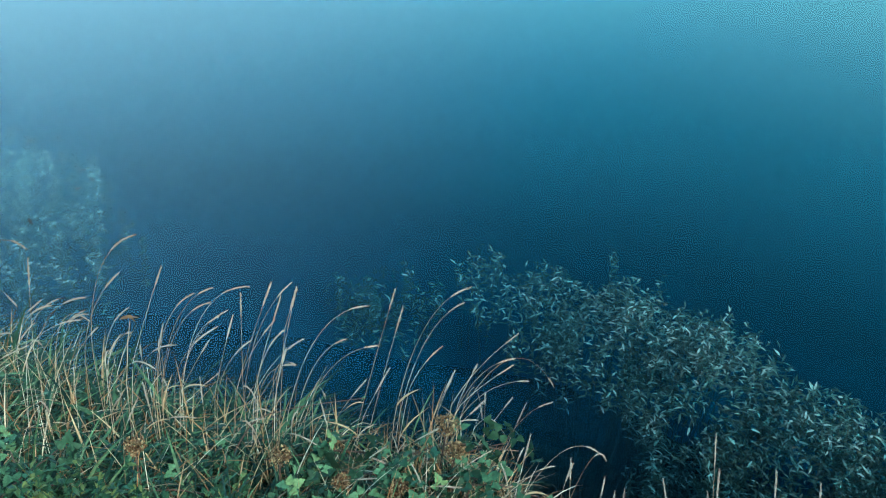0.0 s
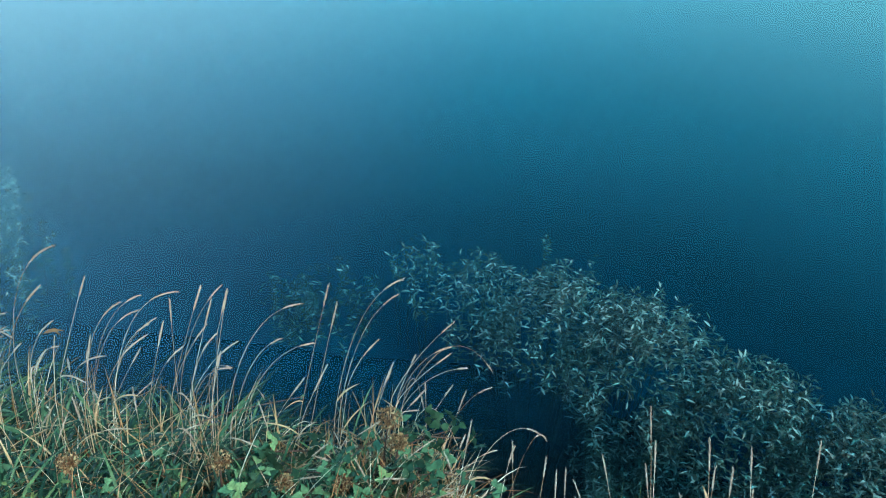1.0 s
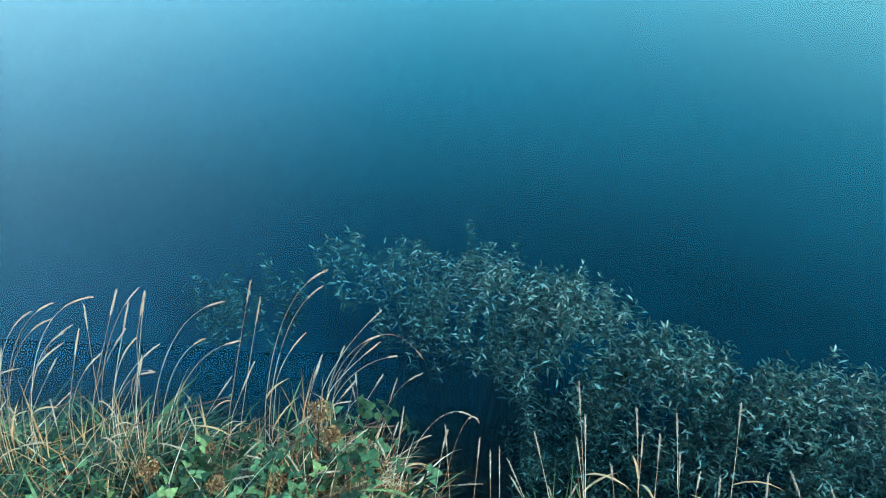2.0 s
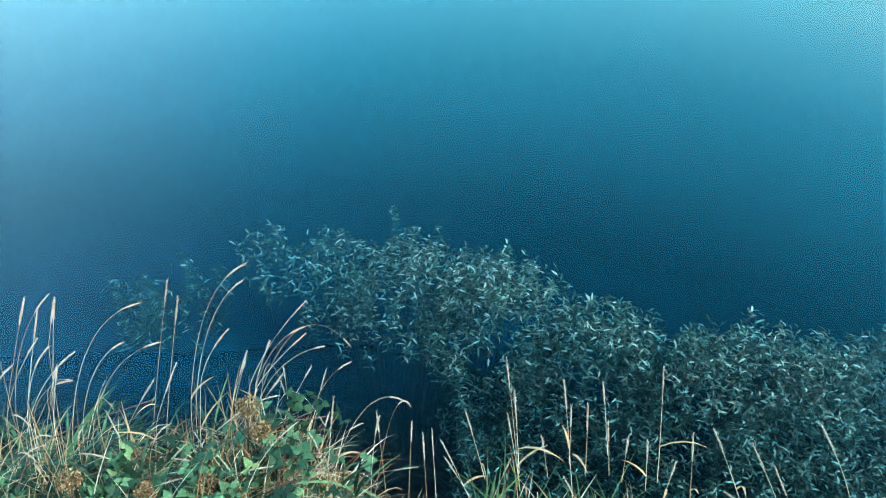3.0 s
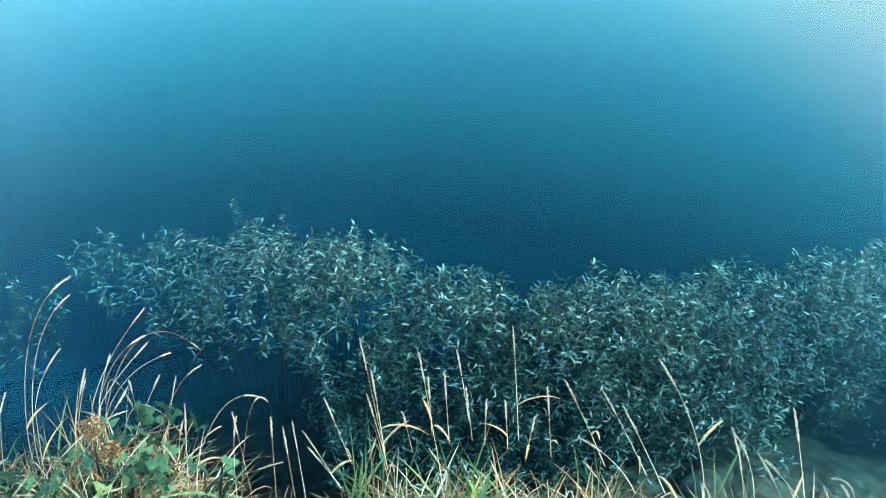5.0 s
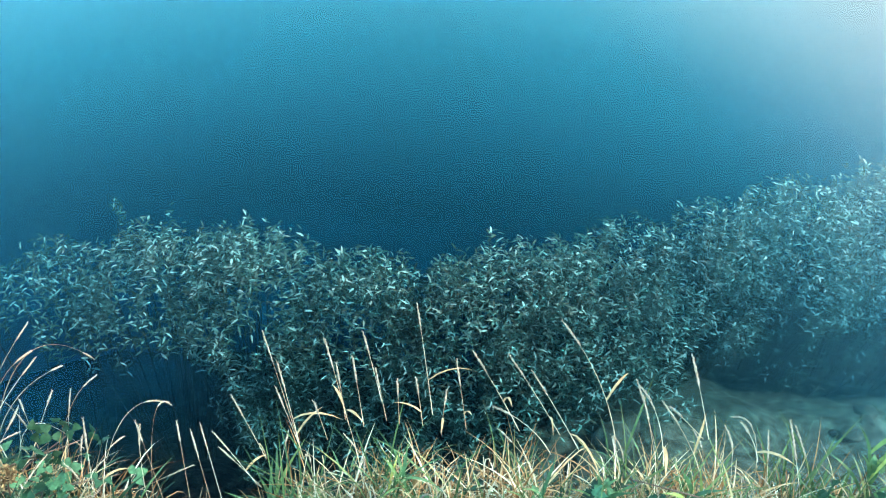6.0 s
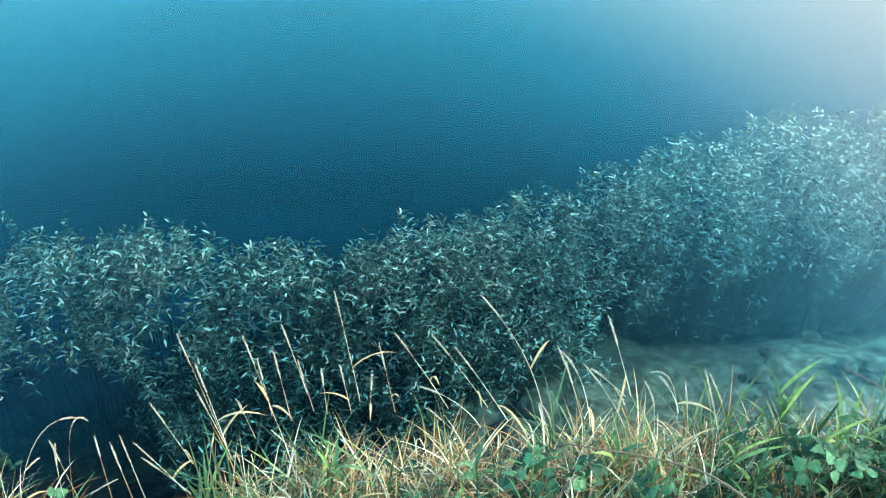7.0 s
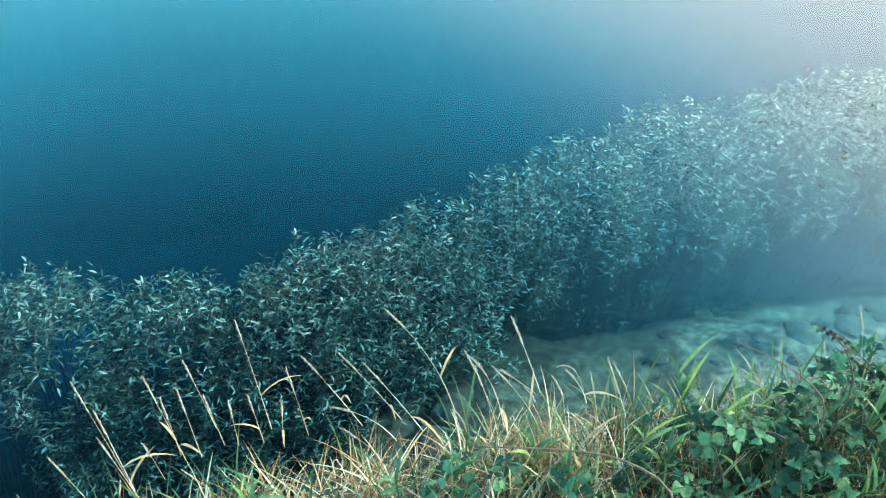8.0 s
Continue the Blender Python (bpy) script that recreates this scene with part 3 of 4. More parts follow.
STEMS_B = (
    (-0.12, 1.60, 0.88, 0.077, 1.720, 1.288, 1),
    (-0.11, 1.62, 0.85, 0.065, 1.780, 1.183, 1),
    (-0.44, 1.64, 0.81, -0.212, 1.840, 1.099, 2),
    (-0.23, 1.66, 0.80, -0.140, 1.900, 1.119, 0),
    (-0.19, 1.60, 0.84, -0.104, 1.720, 1.209, 0),
    (-0.38, 1.62, 0.85, -0.178, 1.780, 0.998, 2),
    (-0.41, 1.64, 0.83, -0.283, 1.840, 0.962, 2),
    (0.04, 1.66, 0.88, 0.241, 1.900, 0.963, 1),
    (0.05, 1.60, 0.91, 0.215, 1.720, 1.031, 2),
    (0.06, 1.62, 0.92, 0.221, 1.780, 0.944, 1),
    (0.07, 1.64, 0.86, 0.282, 1.840, 0.819, 2),
    (0.07, 1.66, 0.85, 0.377, 1.900, 0.736, 3),
    (0.20, 1.60, 0.78, 0.343, 1.720, 0.857, 2),
    (-0.01, 1.62, 0.87, 0.050, 1.780, 0.912, 0),
    (0.00, 1.64, 0.86, 0.043, 1.840, 0.815, 0),
    (0.06, 1.66, 0.89, 0.122, 1.900, 0.820, 0),
    (-0.08, 1.60, 1.00, 0.009, 1.720, 1.067, 1),
    (0.07, 1.62, 0.87, 0.145, 1.780, 0.706, 3),
    (0.20, 1.64, 0.66, 0.286, 1.840, 0.719, 0),
    (0.10, 1.66, 0.74, 0.278, 1.900, 0.368, 2),
    (-0.21, 1.60, 0.88, -0.142, 1.720, 0.969, 0),
    (-0.29, 1.62, 0.85, -0.217, 1.780, 0.856, 1),
    (-0.36, 1.64, 0.88, -0.360, 1.840, 0.695, 2),
    (-0.47, 1.66, 0.97, -0.463, 1.900, 0.778, 1),
    (-0.41, 1.60, 1.20, -0.393, 1.720, 1.254, 0),
    (-0.45, 1.62, 1.01, -0.454, 1.780, 0.969, 0),
    (0.13, 1.64, 0.75, 0.240, 1.840, 0.741, 1),
    (0.15, 1.66, 0.69, 0.156, 1.900, 0.694, 0),
)
STEMS_E = (
    (0.24, 1.34, 0.92, 0.428, 1.420, 1.001, 3),
    (0.32, 1.30, 0.88, 0.358, 1.380, 1.006, 1),
    (0.33, 1.18, 0.97, 0.345, 1.361, 1.048, 0),
    (0.33, 1.30, 0.79, 0.440, 1.380, 1.019, 3),
    (0.38, 1.15, 0.95, 0.430, 1.329, 1.024, 0),
    (0.41, 1.10, 1.01, 0.437, 1.254, 1.071, 0),
    (0.63, 1.07, 1.02, 0.675, 1.351, 1.182, 0),
    (0.55, 1.10, 1.05, 0.547, 1.267, 1.108, 0),
    (0.53, 1.12, 0.94, 0.497, 1.288, 0.982, 0),
    (0.52, 1.07, 1.00, 0.481, 1.209, 1.021, 0),
    (0.44, 1.11, 0.95, 0.472, 1.291, 1.030, 0),
    (0.63, 1.09, 1.05, 0.647, 1.237, 1.104, 0),
    (0.57, 1.09, 0.95, 0.653, 1.189, 0.981, 1),
)
STEMS_F = (
    (0.72, 1.02, 1.14, 0.764, 1.204, 1.233, 0),
    (0.80, 1.01, 1.18, 0.843, 1.163, 1.252, 0),
    (0.86, 0.90, 1.21, 0.950, 1.103, 1.338, 0),
    (0.72, 0.96, 1.20, 0.779, 1.105, 1.257, 0),
    (0.68, 0.97, 1.24, 0.726, 1.086, 1.284, 0),
    (0.91, 0.84, 1.19, 0.979, 0.976, 1.247, 0),
    (0.77, 0.90, 1.24, 0.824, 0.991, 1.262, 0),
    (0.81, 0.87, 1.24, 0.859, 0.969, 1.266, 0),
    (0.78, 0.96, 1.18, 0.823, 1.075, 1.216, 0),
    (0.63, 0.96, 1.22, 0.652, 1.057, 1.231, 0),
    (0.90, 0.91, 1.11, 0.973, 0.989, 1.132, 0),
    (0.62, 1.07, 1.09, 0.662, 1.251, 1.174, 0),
)
STEMS_H = (
    (0.92, 0.70, 1.33, 0.936, 0.883, 1.389, 0),
    (0.97, 0.64, 1.35, 0.986, 0.825, 1.399, 0),
    (0.99, 0.60, 1.33, 1.014, 0.782, 1.378, 0),
    (1.02, 0.55, 1.40, 1.072, 0.783, 1.494, 1),
    (0.93, 0.62, 1.34, 0.907, 0.772, 1.342, 2),
    (0.91, 0.64, 1.29, 0.916, 0.750, 1.284, 1),
    (1.06, 0.46, 1.39, 1.129, 0.600, 1.438, 2),
    (1.10, 0.49, 1.32, 1.180, 0.616, 1.364, 0),
    (1.15, 0.44, 1.43, 1.233, 0.574, 1.492, 0),
    (1.15, 0.45, 1.42, 1.168, 0.545, 1.405, 0),
    (1.17, 0.35, 1.45, 1.220, 0.425, 1.448, 2),
    (1.32, 0.32, 1.38, 1.372, 0.383, 1.382, 0),
    (1.08, 0.55, 1.25, 1.133, 0.622, 1.249, 0),
)
STEMS_K = (
    (1.23, 0.35, 1.31, 1.311, 0.479, 1.345, 3),
    (1.20, 0.38, 1.31, 1.281, 0.475, 1.344, 2),
    (1.28, 0.34, 1.27, 1.381, 0.425, 1.309, 0),
    (1.23, 0.27, 1.38, 1.327, 0.383, 1.430, 0),
    (1.779, -0.05, 1.38, 1.886, 0.010, 1.430, 0),
    (1.62, 0.078, 1.27, 1.68, 0.145, 1.240, 2),
    (1.19, 0.42, 1.28, 1.255, 0.522, 1.297, 2),
    (1.15, 0.51, 1.27, 1.232, 0.670, 1.325, 0),
    (1.15, 0.43, 1.34, 1.198, 0.577, 1.366, 1),
)


def seed_head(path, rng, fat):
    """A slim bristly spike: a tapering core set with overlapping spikelets."""
    k = len(path)
    s = np.linspace(0, 1, k)
    rad = fat * 0.0021 * np.clip(np.sin(np.pi * np.clip(s * 0.92 + 0.06, 0, 1)), 0.12, 1) ** 0.6 * rng.uniform(0.8, 1.15)
    pieces = [tube(path, rad, 6)]
    tang = unit(np.gradient(path, axis=0))
    m = 42
    u = rng.uniform(0, 0.97, m)
    p = np.stack([np.interp(u, s, path[:, c]) for c in range(3)], 1)
    t = np.stack([np.interp(u, s, tang[:, c]) for c in range(3)], 1)
    out = unit(np.cross(t, rng.normal(0, 1, (m, 3))))
    rr = np.interp(u, s, rad)[:, None]
    pieces.append(leaves(p + out * rr * 0.6, t + out * 0.35, out, fat * rng.uniform(0.006, 0.010, m), rng.uniform(0.0014, 0.0022, m), sag=0.05))
    return join(pieces)


def tall_grass(fx, fy, fz, tx, ty, tz, droop, seed):
    """One ripe grass stem: stalk up from the ground, bending towards its seed head, with a dry leaf on some."""
    rng = np.random.default_rng(seed)
    foot, tip = np.array([fx, fy, fz]), np.array([tx, ty, tz])
    bend = tip - foot
    reach = np.linalg.norm(bend)
    over, rise = ((0.45, 0.0), (0.30, 0.06), (0.34, 0.28), (0.45, 0.75))[droop]
    knee = np.append(foot[:2] + bend[:2] * over, max(tz, fz) + rise * reach * rng.uniform(0.85, 1.15))
    if droop == 0:
        knee = foot + bend * 0.48 + np.array([0, 0, 0.05 * reach])
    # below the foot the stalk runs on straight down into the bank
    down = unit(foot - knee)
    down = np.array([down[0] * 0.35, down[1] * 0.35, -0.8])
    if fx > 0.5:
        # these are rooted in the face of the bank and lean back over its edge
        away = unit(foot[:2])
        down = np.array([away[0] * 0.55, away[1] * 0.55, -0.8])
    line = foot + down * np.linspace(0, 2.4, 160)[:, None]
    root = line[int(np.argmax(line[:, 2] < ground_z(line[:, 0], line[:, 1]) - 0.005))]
    u = np.linspace(0, 1, 30)[:, None]
    pts = (1 - u) ** 2 * foot + 2 * u * (1 - u) * knee + u ** 2 * tip
    w = np.linspace(0, 1, 8, endpoint=False)[:, None]
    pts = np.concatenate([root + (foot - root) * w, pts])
    for _ in range(3):
        pts[1:-1] = (pts[:-2] + 2 * pts[1:-1] + pts[2:]) / 4
    arc = np.concatenate([[0], np.cumsum(np.linalg.norm(np.diff(pts, axis=0), axis=1))])
    hl = min(rng.uniform(0.055, 0.09), arc[-1] * 0.4)
    def along(a0, a1, num):
        a = np.linspace(a0, a1, num)
        return np.stack([np.interp(a, arc, pts[:, c]) for c in range(3)], 1)
    label = ("upright", "leaning", "arching", "drooping")[droop] + " straw-coloured grass stem with a pale seed head on the bank"
    grass = thing("tall_grass", label, "grass", "ripe grass stems on the bank", at=root)
    stalk = along(0, arc[-1] - hl * 0.9, 22) - root
    part("stalk", mesh_from(*tube(stalk, np.linspace(0.0008, 0.0004, 22), 5), MAT_STALK, name="stalk"), grass)
    part("seed_head", mesh_from(*seed_head(along(arc[-1] - hl, arc[-1], 9) - root, rng, rng.uniform(0.85, 1.15) if fx < 0.2 else rng.uniform(0.75, 0.95)), MAT_HEAD, name="seed_head"), grass)
    if rng.uniform() < 0.45:
        i = int(rng.integers(5, 11))
        w = rng.normal(0, 1, 3) * [1, 1, 0]
        v, f = blades(stalk[i][None], unit(w)[None], np.array([rng.uniform(0.06, 0.14)]), np.array([rng.uniform(0.004, 0.007)]), np.array([rng.uniform(1.0, 2.4)]))
        part("leaf", mesh_from(v, f, MAT_DRY, name="leaf"), grass)
    return grass


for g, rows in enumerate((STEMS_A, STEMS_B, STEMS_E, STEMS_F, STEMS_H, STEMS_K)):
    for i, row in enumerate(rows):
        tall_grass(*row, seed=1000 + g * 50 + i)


def rim_points(count, u0, u1, s0, s1, rng):
    """Places on the bank: u along its edge (by x of the edge), s out from the edge."""
    along = np.concatenate([[0], np.cumsum(np.hypot(*np.diff(RIM, axis=0).T))])
    a0, a1 = np.interp([u0, u1], RIM[:, 0], along)
    a = rng.uniform(a0, a1, count)
    x, y = np.interp(a, along, RIM[:, 0]), np.interp(a, along, RIM[:, 1])
    x2, y2 = np.interp(a + 0.3, along, RIM[:, 0]), np.interp(a + 0.3, along, RIM[:, 1])
    x1, y1 = np.interp(a - 0.3, along, RIM[:, 0]), np.interp(a - 0.3, along, RIM[:, 1])
    t = unit(np.stack([x2 - x1, y2 - y1], 1))
    s = rng.uniform(s0, s1, count)
    x, y = x - t[:, 1] * s, y + t[:, 0] * s
    out = np.stack([-t[:, 1], t[:, 0], t[:, 0] * 0], 1)
    return np.stack([x, y, ground_z(x, y) - 0.01], 1), out


def grass_patch(name, label, mat, count, u0, u1, s0, s1, lo, hi, wlo, whi, a0, a1, seed, wind=(0.25, 0.1), clumps=0):
    rng = np.random.default_rng(seed)
    base, out = rim_points(count, u0, u1, s0, s1, rng)
    if clumps:
        pick = rng.integers(0, clumps, count)
        base, out = base[pick] + np.append(rng.normal(0, 0.022, (count, 2)), np.zeros((count, 1)), 1), out[pick]
    ang = rng.uniform(0, 2 * math.pi, count)
    lean = unit(np.stack([np.cos(ang) + wind[0], np.sin(ang) + wind[1], ang * 0], 1) + out * 0.45)
    v, f = blades(base, lean, rng.uniform(lo, hi, count), rng.uniform(wlo, whi, count), rng.uniform(a0, a1, count), 5, rng.uniform(-1.2, 1.2, count))
    return tagged(part(name, mesh_from(v, f, mat, name=name)), label, "grass", kind="stuff")


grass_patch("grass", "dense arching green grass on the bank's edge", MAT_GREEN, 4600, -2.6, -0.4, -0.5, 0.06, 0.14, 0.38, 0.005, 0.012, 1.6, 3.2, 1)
grass_patch("grass", "green grass blades among brambles on the bank", MAT_GREEN, 700, -0.5, 0.3, -0.6, 0.10, 0.10, 0.26, 0.004, 0.010, 0.8, 2.8, 2)
grass_patch("grass", "yellowing green grass along the bank's edge", MAT_YOUNG, 420, 0.56, 1.4, -0.5, 0.08, 0.06, 0.20, 0.0025, 0.006, 0.5, 2.9, 3)
grass_patch("grass", "lush green grass blades on the bank", MAT_YOUNG, 600, 1.2, 3.2, -0.36, 0.10, 0.12, 0.30, 0.004, 0.009, 0.5, 2.7, 4)
grass_patch("grass", "bright green grass standing among brambles", MAT_YOUNG, 340, 1.45, 2.5, -0.34, 0.04, 0.14, 0.30, 0.003, 0.007, 0.3, 2.4, 19, clumps=30)
grass_patch("grass", "dark green grass blades on the bank", MAT_GREEN, 800, 0.6, 3.2, -0.36, 0.10, 0.08, 0.22, 0.003, 0.006, 0.8, 2.9, 14)
grass_patch("dry_grass", "tangled dry straw-coloured grass on the bank", MAT_DRY, 1500, -2.4, -0.3, -0.40, 0.08, 0.10, 0.34, 0.0015, 0.0045, 0.5, 3.6, 5)
grass_patch("dry_grass", "pale dry grass among brambles", MAT_DRY, 620, -0.4, 0.30, -0.4, 0.12, 0.08, 0.27, 0.0015, 0.0045, 0.5, 3.4, 6)
grass_patch("dry_grass", "orange-tan dry grass beside the brambles", MAT_DRY, 620, 0.0, 0.24, -0.40, 0.10, 0.10, 0.27, 0.0015, 0.0045, 0.4, 3.4, 16)
grass_patch("dry_grass", "dry golden grass along the bank's edge", MAT_DRY, 2800, 0.56, 1.5, -0.4, 0.08, 0.06, 0.20, 0.0015, 0.0045, 0.6, 4.2, 7)
grass_patch("dry_grass", "dry grass blades among green ones", MAT_DRY, 1500, 1.2, 2.6, -0.5, 0.08, 0.06, 0.22, 0.0015, 0.0045, 0.5, 3.8, 8)
grass_patch("grass", "tall green grass at the foot of the ripe stems", MAT_YOUNG, 190, 0.56, 1.7, -0.20, 0.03, 0.12, 0.30, 0.0025, 0.006, 0.3, 2.2, 17, clumps=22)
grass_patch("dry_grass", "tall pale dry grass at the foot of the ripe stems", MAT_DRY, 900, 0.56, 1.7, -0.22, 0.04, 0.08, 0.24, 0.0015, 0.0045, 0.3, 3.8, 18, clumps=60)
grass_patch("grass", "short sparse grass at the bank's bare edge", MAT_GREEN, 220, 0.25, 0.58, -0.5, -0.05, 0.05, 0.13, 0.003, 0.007, 0.6, 2.4, 9)
grass_patch("dry_grass", "short dry stubble at the bank's bare edge", MAT_DRY, 160, 0.25, 0.58, -0.45, -0.05, 0.05, 0.14, 0.0025, 0.005, 0.6, 2.4, 10)
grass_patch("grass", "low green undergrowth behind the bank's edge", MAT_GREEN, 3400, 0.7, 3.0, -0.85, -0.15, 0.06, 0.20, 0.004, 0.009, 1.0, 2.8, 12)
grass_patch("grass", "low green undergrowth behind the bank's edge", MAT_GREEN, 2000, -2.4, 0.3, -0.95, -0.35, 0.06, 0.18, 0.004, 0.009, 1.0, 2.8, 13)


def dry_tuft(x, y, height, count, seed):
    """A standing wisp of dead straw: stiff stems and broad withered blades, some broken over; each a part."""
    rng = np.random.default_rng(seed)
    z = float(ground_z(x, y))
    tuft = thing("dry_tuft", "dead orange-tan straw tuft standing in the green grass", "grass", "dry straw tufts on the bank", at=(x, y, z))
    for i in range(count):
        a = rng.uniform(0, 2 * math.pi)
        broken = rng.uniform() < 0.5
        v, f = blades(np.array([[rng.normal(0, 0.03), rng.normal(0, 0.03), -0.01]]), np.array([[math.cos(a), math.sin(a), 0]]), np.array([height * rng.uniform(0.5, 1.1)]),
                      np.array([rng.uniform(0.002, 0.006)]), np.array([rng.uniform(2.2, 4.0) if broken else rng.uniform(0.1, 1.2)]), 7)
        part("blade", mesh_from(v, f, MAT_STRAW, name="blade"), tuft)
    return tuft


for i, (x, y, h) in enumerate(((-1.28, 1.72, 0.38), (-1.12, 1.70, 0.42), (-1.05, 1.62, 0.36), (-0.86, 1.60, 0.36), (-0.83, 1.68, 0.38), (-0.70, 1.62, 0.32), (-0.58, 1.60, 0.34), (-0.51, 1.62, 0.34),
                                (-0.42, 1.58, 0.28), (-0.30, 1.60, 0.26), (-0.16, 1.60, 0.24), (0.02, 1.56, 0.2), (0.1, 1.46, 0.2), (-0.95, 1.5, 0.3), (-0.65, 1.48, 0.28), (-0.45, 1.45, 0.22),
                                (0.75, 0.87, 0.2), (0.89, 0.76, 0.2), (1.0, 0.66, 0.17), (1.08, 0.58, 0.18), (1.18, 0.54, 0.18), (1.25, 0.47, 0.2), (1.37, 0.40, 0.19), (1.43, 0.30, 0.18), (1.55, 0.22, 0.2), (1.5, 0.1, 0.22), (1.66, 0.06, 0.24), (1.75, -0.04, 0.26), (1.86, -0.14, 0.28), (1.6, -0.02, 0.24), (1.32, 0.24, 0.2))):
    dry_tuft(x, y, h * 0.85, 10, 900 + i)
# more ripe stems between the tall ones
rng = np.random.default_rng(31)
for u0, u1, count, lo, hi, wx_, wy_ in ((-1.5, -0.45, 30, 0.16, 0.42, 0.10, 0.16), (-0.45, 0.3, 20, 0.14, 0.32, 0.12, 0.12), (0.4, 1.5, 22, 0.14, 0.26, -0.02, 0.08)):
    base, out = rim_points(count, u0, u1, -0.25, 0.04, rng)
    for i, (x, y, z) in enumerate(base):
        h = rng.uniform(lo, hi)
        fz = z + h * 0.45
        tall_grass(x, y, fz, x + wx_ * rng.uniform(-0.9, 1.7), y + wy_ * rng.uniform(-0.5, 1.4), fz + h * rng.uniform(0.25, 0.6), int(rng.integers(0, 3)), 2000 + i + int(u0 * 100))


def grass_tuft(x, y, height, count, seed, arch, mat):
    """A leafy shoot of broad fresh blades, each one a part."""
    rng = np.random.default_rng(seed)
    z = float(ground_z(x, y))
    tuft = thing("grass_tuft", "fresh green tuft of broad grass blades on the bank", "grass", "green grass tufts on the bank", at=(x, y, z))
    for i in range(count):
        a = rng.uniform(0, 2 * math.pi)
        v, f = blades(np.array([[rng.normal(0, 0.012), rng.normal(0, 0.012), -0.01]]), np.array([[math.cos(a), math.sin(a), 0]]), np.array([height * rng.uniform(0.6, 1.1)]), np.array([rng.uniform(0.006, 0.010)]), np.array([rng.uniform(0.3, 1) * arch]), 7)
        part("blade", mesh_from(v, f, mat, name="blade"), tuft)
    return tuft


rng = np.random.default_rng(77)
for u0, u1, count, h, arch, mat in ((-1.7, -0.45, 30, 0.32, 3.2, MAT_BROAD), (0.5, 1.2, 5, 0.22, 1.9, MAT_FRESH), (1.2, 2.3, 6, 0.25, 2.4, MAT_FRESH)):
    base, out = rim_points(count, u0, u1, -0.35, 0.08, rng)
    for i, (x, y, z) in enumerate(base):
        grass_tuft(float(x), float(y), h * rng.uniform(0.75, 1.15), 8, 300 + i + int(h * 1000), arch, mat)


def grass_shoot(x, y, height, count, seed):
    """A reed-like shoot: an upright stem with broad blades set one above the other, arching out."""
    rng = np.random.default_rng(seed)
    z = float(ground_z(x, y))
    shoot = thing("grass_shoot", "bright green leafy grass shoot with broad arching blades", "grass", "leafy grass shoots on the bank", at=(x, y, z))
    tilt = rng.normal(0, 0.05, 2)
    u = np.linspace(0, 1, 6)[:, None]
    path = np.concatenate([u * tilt, u * height * 0.8 - 0.01], 1)
    part("stem", mesh_from(*tube(path, np.linspace(0.0022, 0.0012, 6), 5), MAT_FRESH, name="stem"), shoot)
    a0 = rng.uniform(0, 6)
    for i in range(count):
        w = 0.15 + 0.85 * i / count
        p = np.array([np.interp(w, u[:, 0], path[:, c]) for c in range(3)])
        a = a0 + i * 2.6 + rng.normal(0, 0.5)
        v, f = blades(p[None], np.array([[math.cos(a), math.sin(a), 0]]), np.array([height * rng.uniform(0.4, 0.75)]), np.array([rng.uniform(0.006, 0.011)]), np.array([rng.uniform(0.7, 2.3) * (1.15 - 0.6 * w)]), 7)
        part("blade", mesh_from(v, f, MAT_FRESH, name="blade"), shoot)
    return shoot


for i, (x, y, h) in enumerate(((1.60, 0.20, 0.36), (1.64, 0.09, 0.34), (1.80, -0.04, 0.36), (1.88, -0.16, 0.38), (1.42, 0.27, 0.26), (1.31, 0.35, 0.22), (1.66, -0.02, 0.34), (1.75, -0.13, 0.36),
                               (1.22, 0.46, 0.2), (1.12, 0.57, 0.2), (1.44, 0.22, 0.26), (1.54, 0.11, 0.32), (1.72, 0.07, 0.34), (1.55, 0.24, 0.3), (1.6, -0.05, 0.3), (1.78, -0.2, 0.36), (1.84, -0.3, 0.36), (1.95, -0.34, 0.36), (1.7, -0.16, 0.32), (0.98, 0.68, 0.22), (0.8, 0.84, 0.24), (0.72, 0.9, 0.24), (1.85, -0.02, 0.3))):
    grass_shoot(x, y, h * 0.74, 9, 1500 + i)


def leaflet(length, width, teeth, rng):
    """An ovate leaflet with a toothed edge and a folded midrib, from its stalk along +y."""
    k = 12
    s = np.linspace(0, 1, k)
    w = 0.62 * width * np.sin(np.pi * s ** 0.7) * (1.08 - s) ** 0.16
    w = w * (1 + teeth * np.where(np.arange(k) % 2 == 0, 1, -1)) + 0.001
    w[0] = w[-1] = 0.0006
    z = -0.10 * length * (s - 0.4) ** 2 * 4
    mid = np.stack([s * 0, s * length, z], 1)
    lift = 0.22 * w + 0.0016 * np.where(np.arange(k) % 2 == 0, 1, -1) * (w > 0.004)
    l = np.stack([-w, s * length - 0.004 * (w > 0.01), z + lift], 1)
    r = np.stack([w, s * length - 0.004 * (w > 0.01), z + lift], 1)
    v = np.stack([l, mid, r], 1).reshape(-1, 3)
    f = [q for i in range(k - 1) for q in ((i * 3, i * 3 + 1, i * 3 + 4, i * 3 + 3), (i * 3 + 1, i * 3 + 2, i * 3 + 5, i * 3 + 4))]
    return v, f


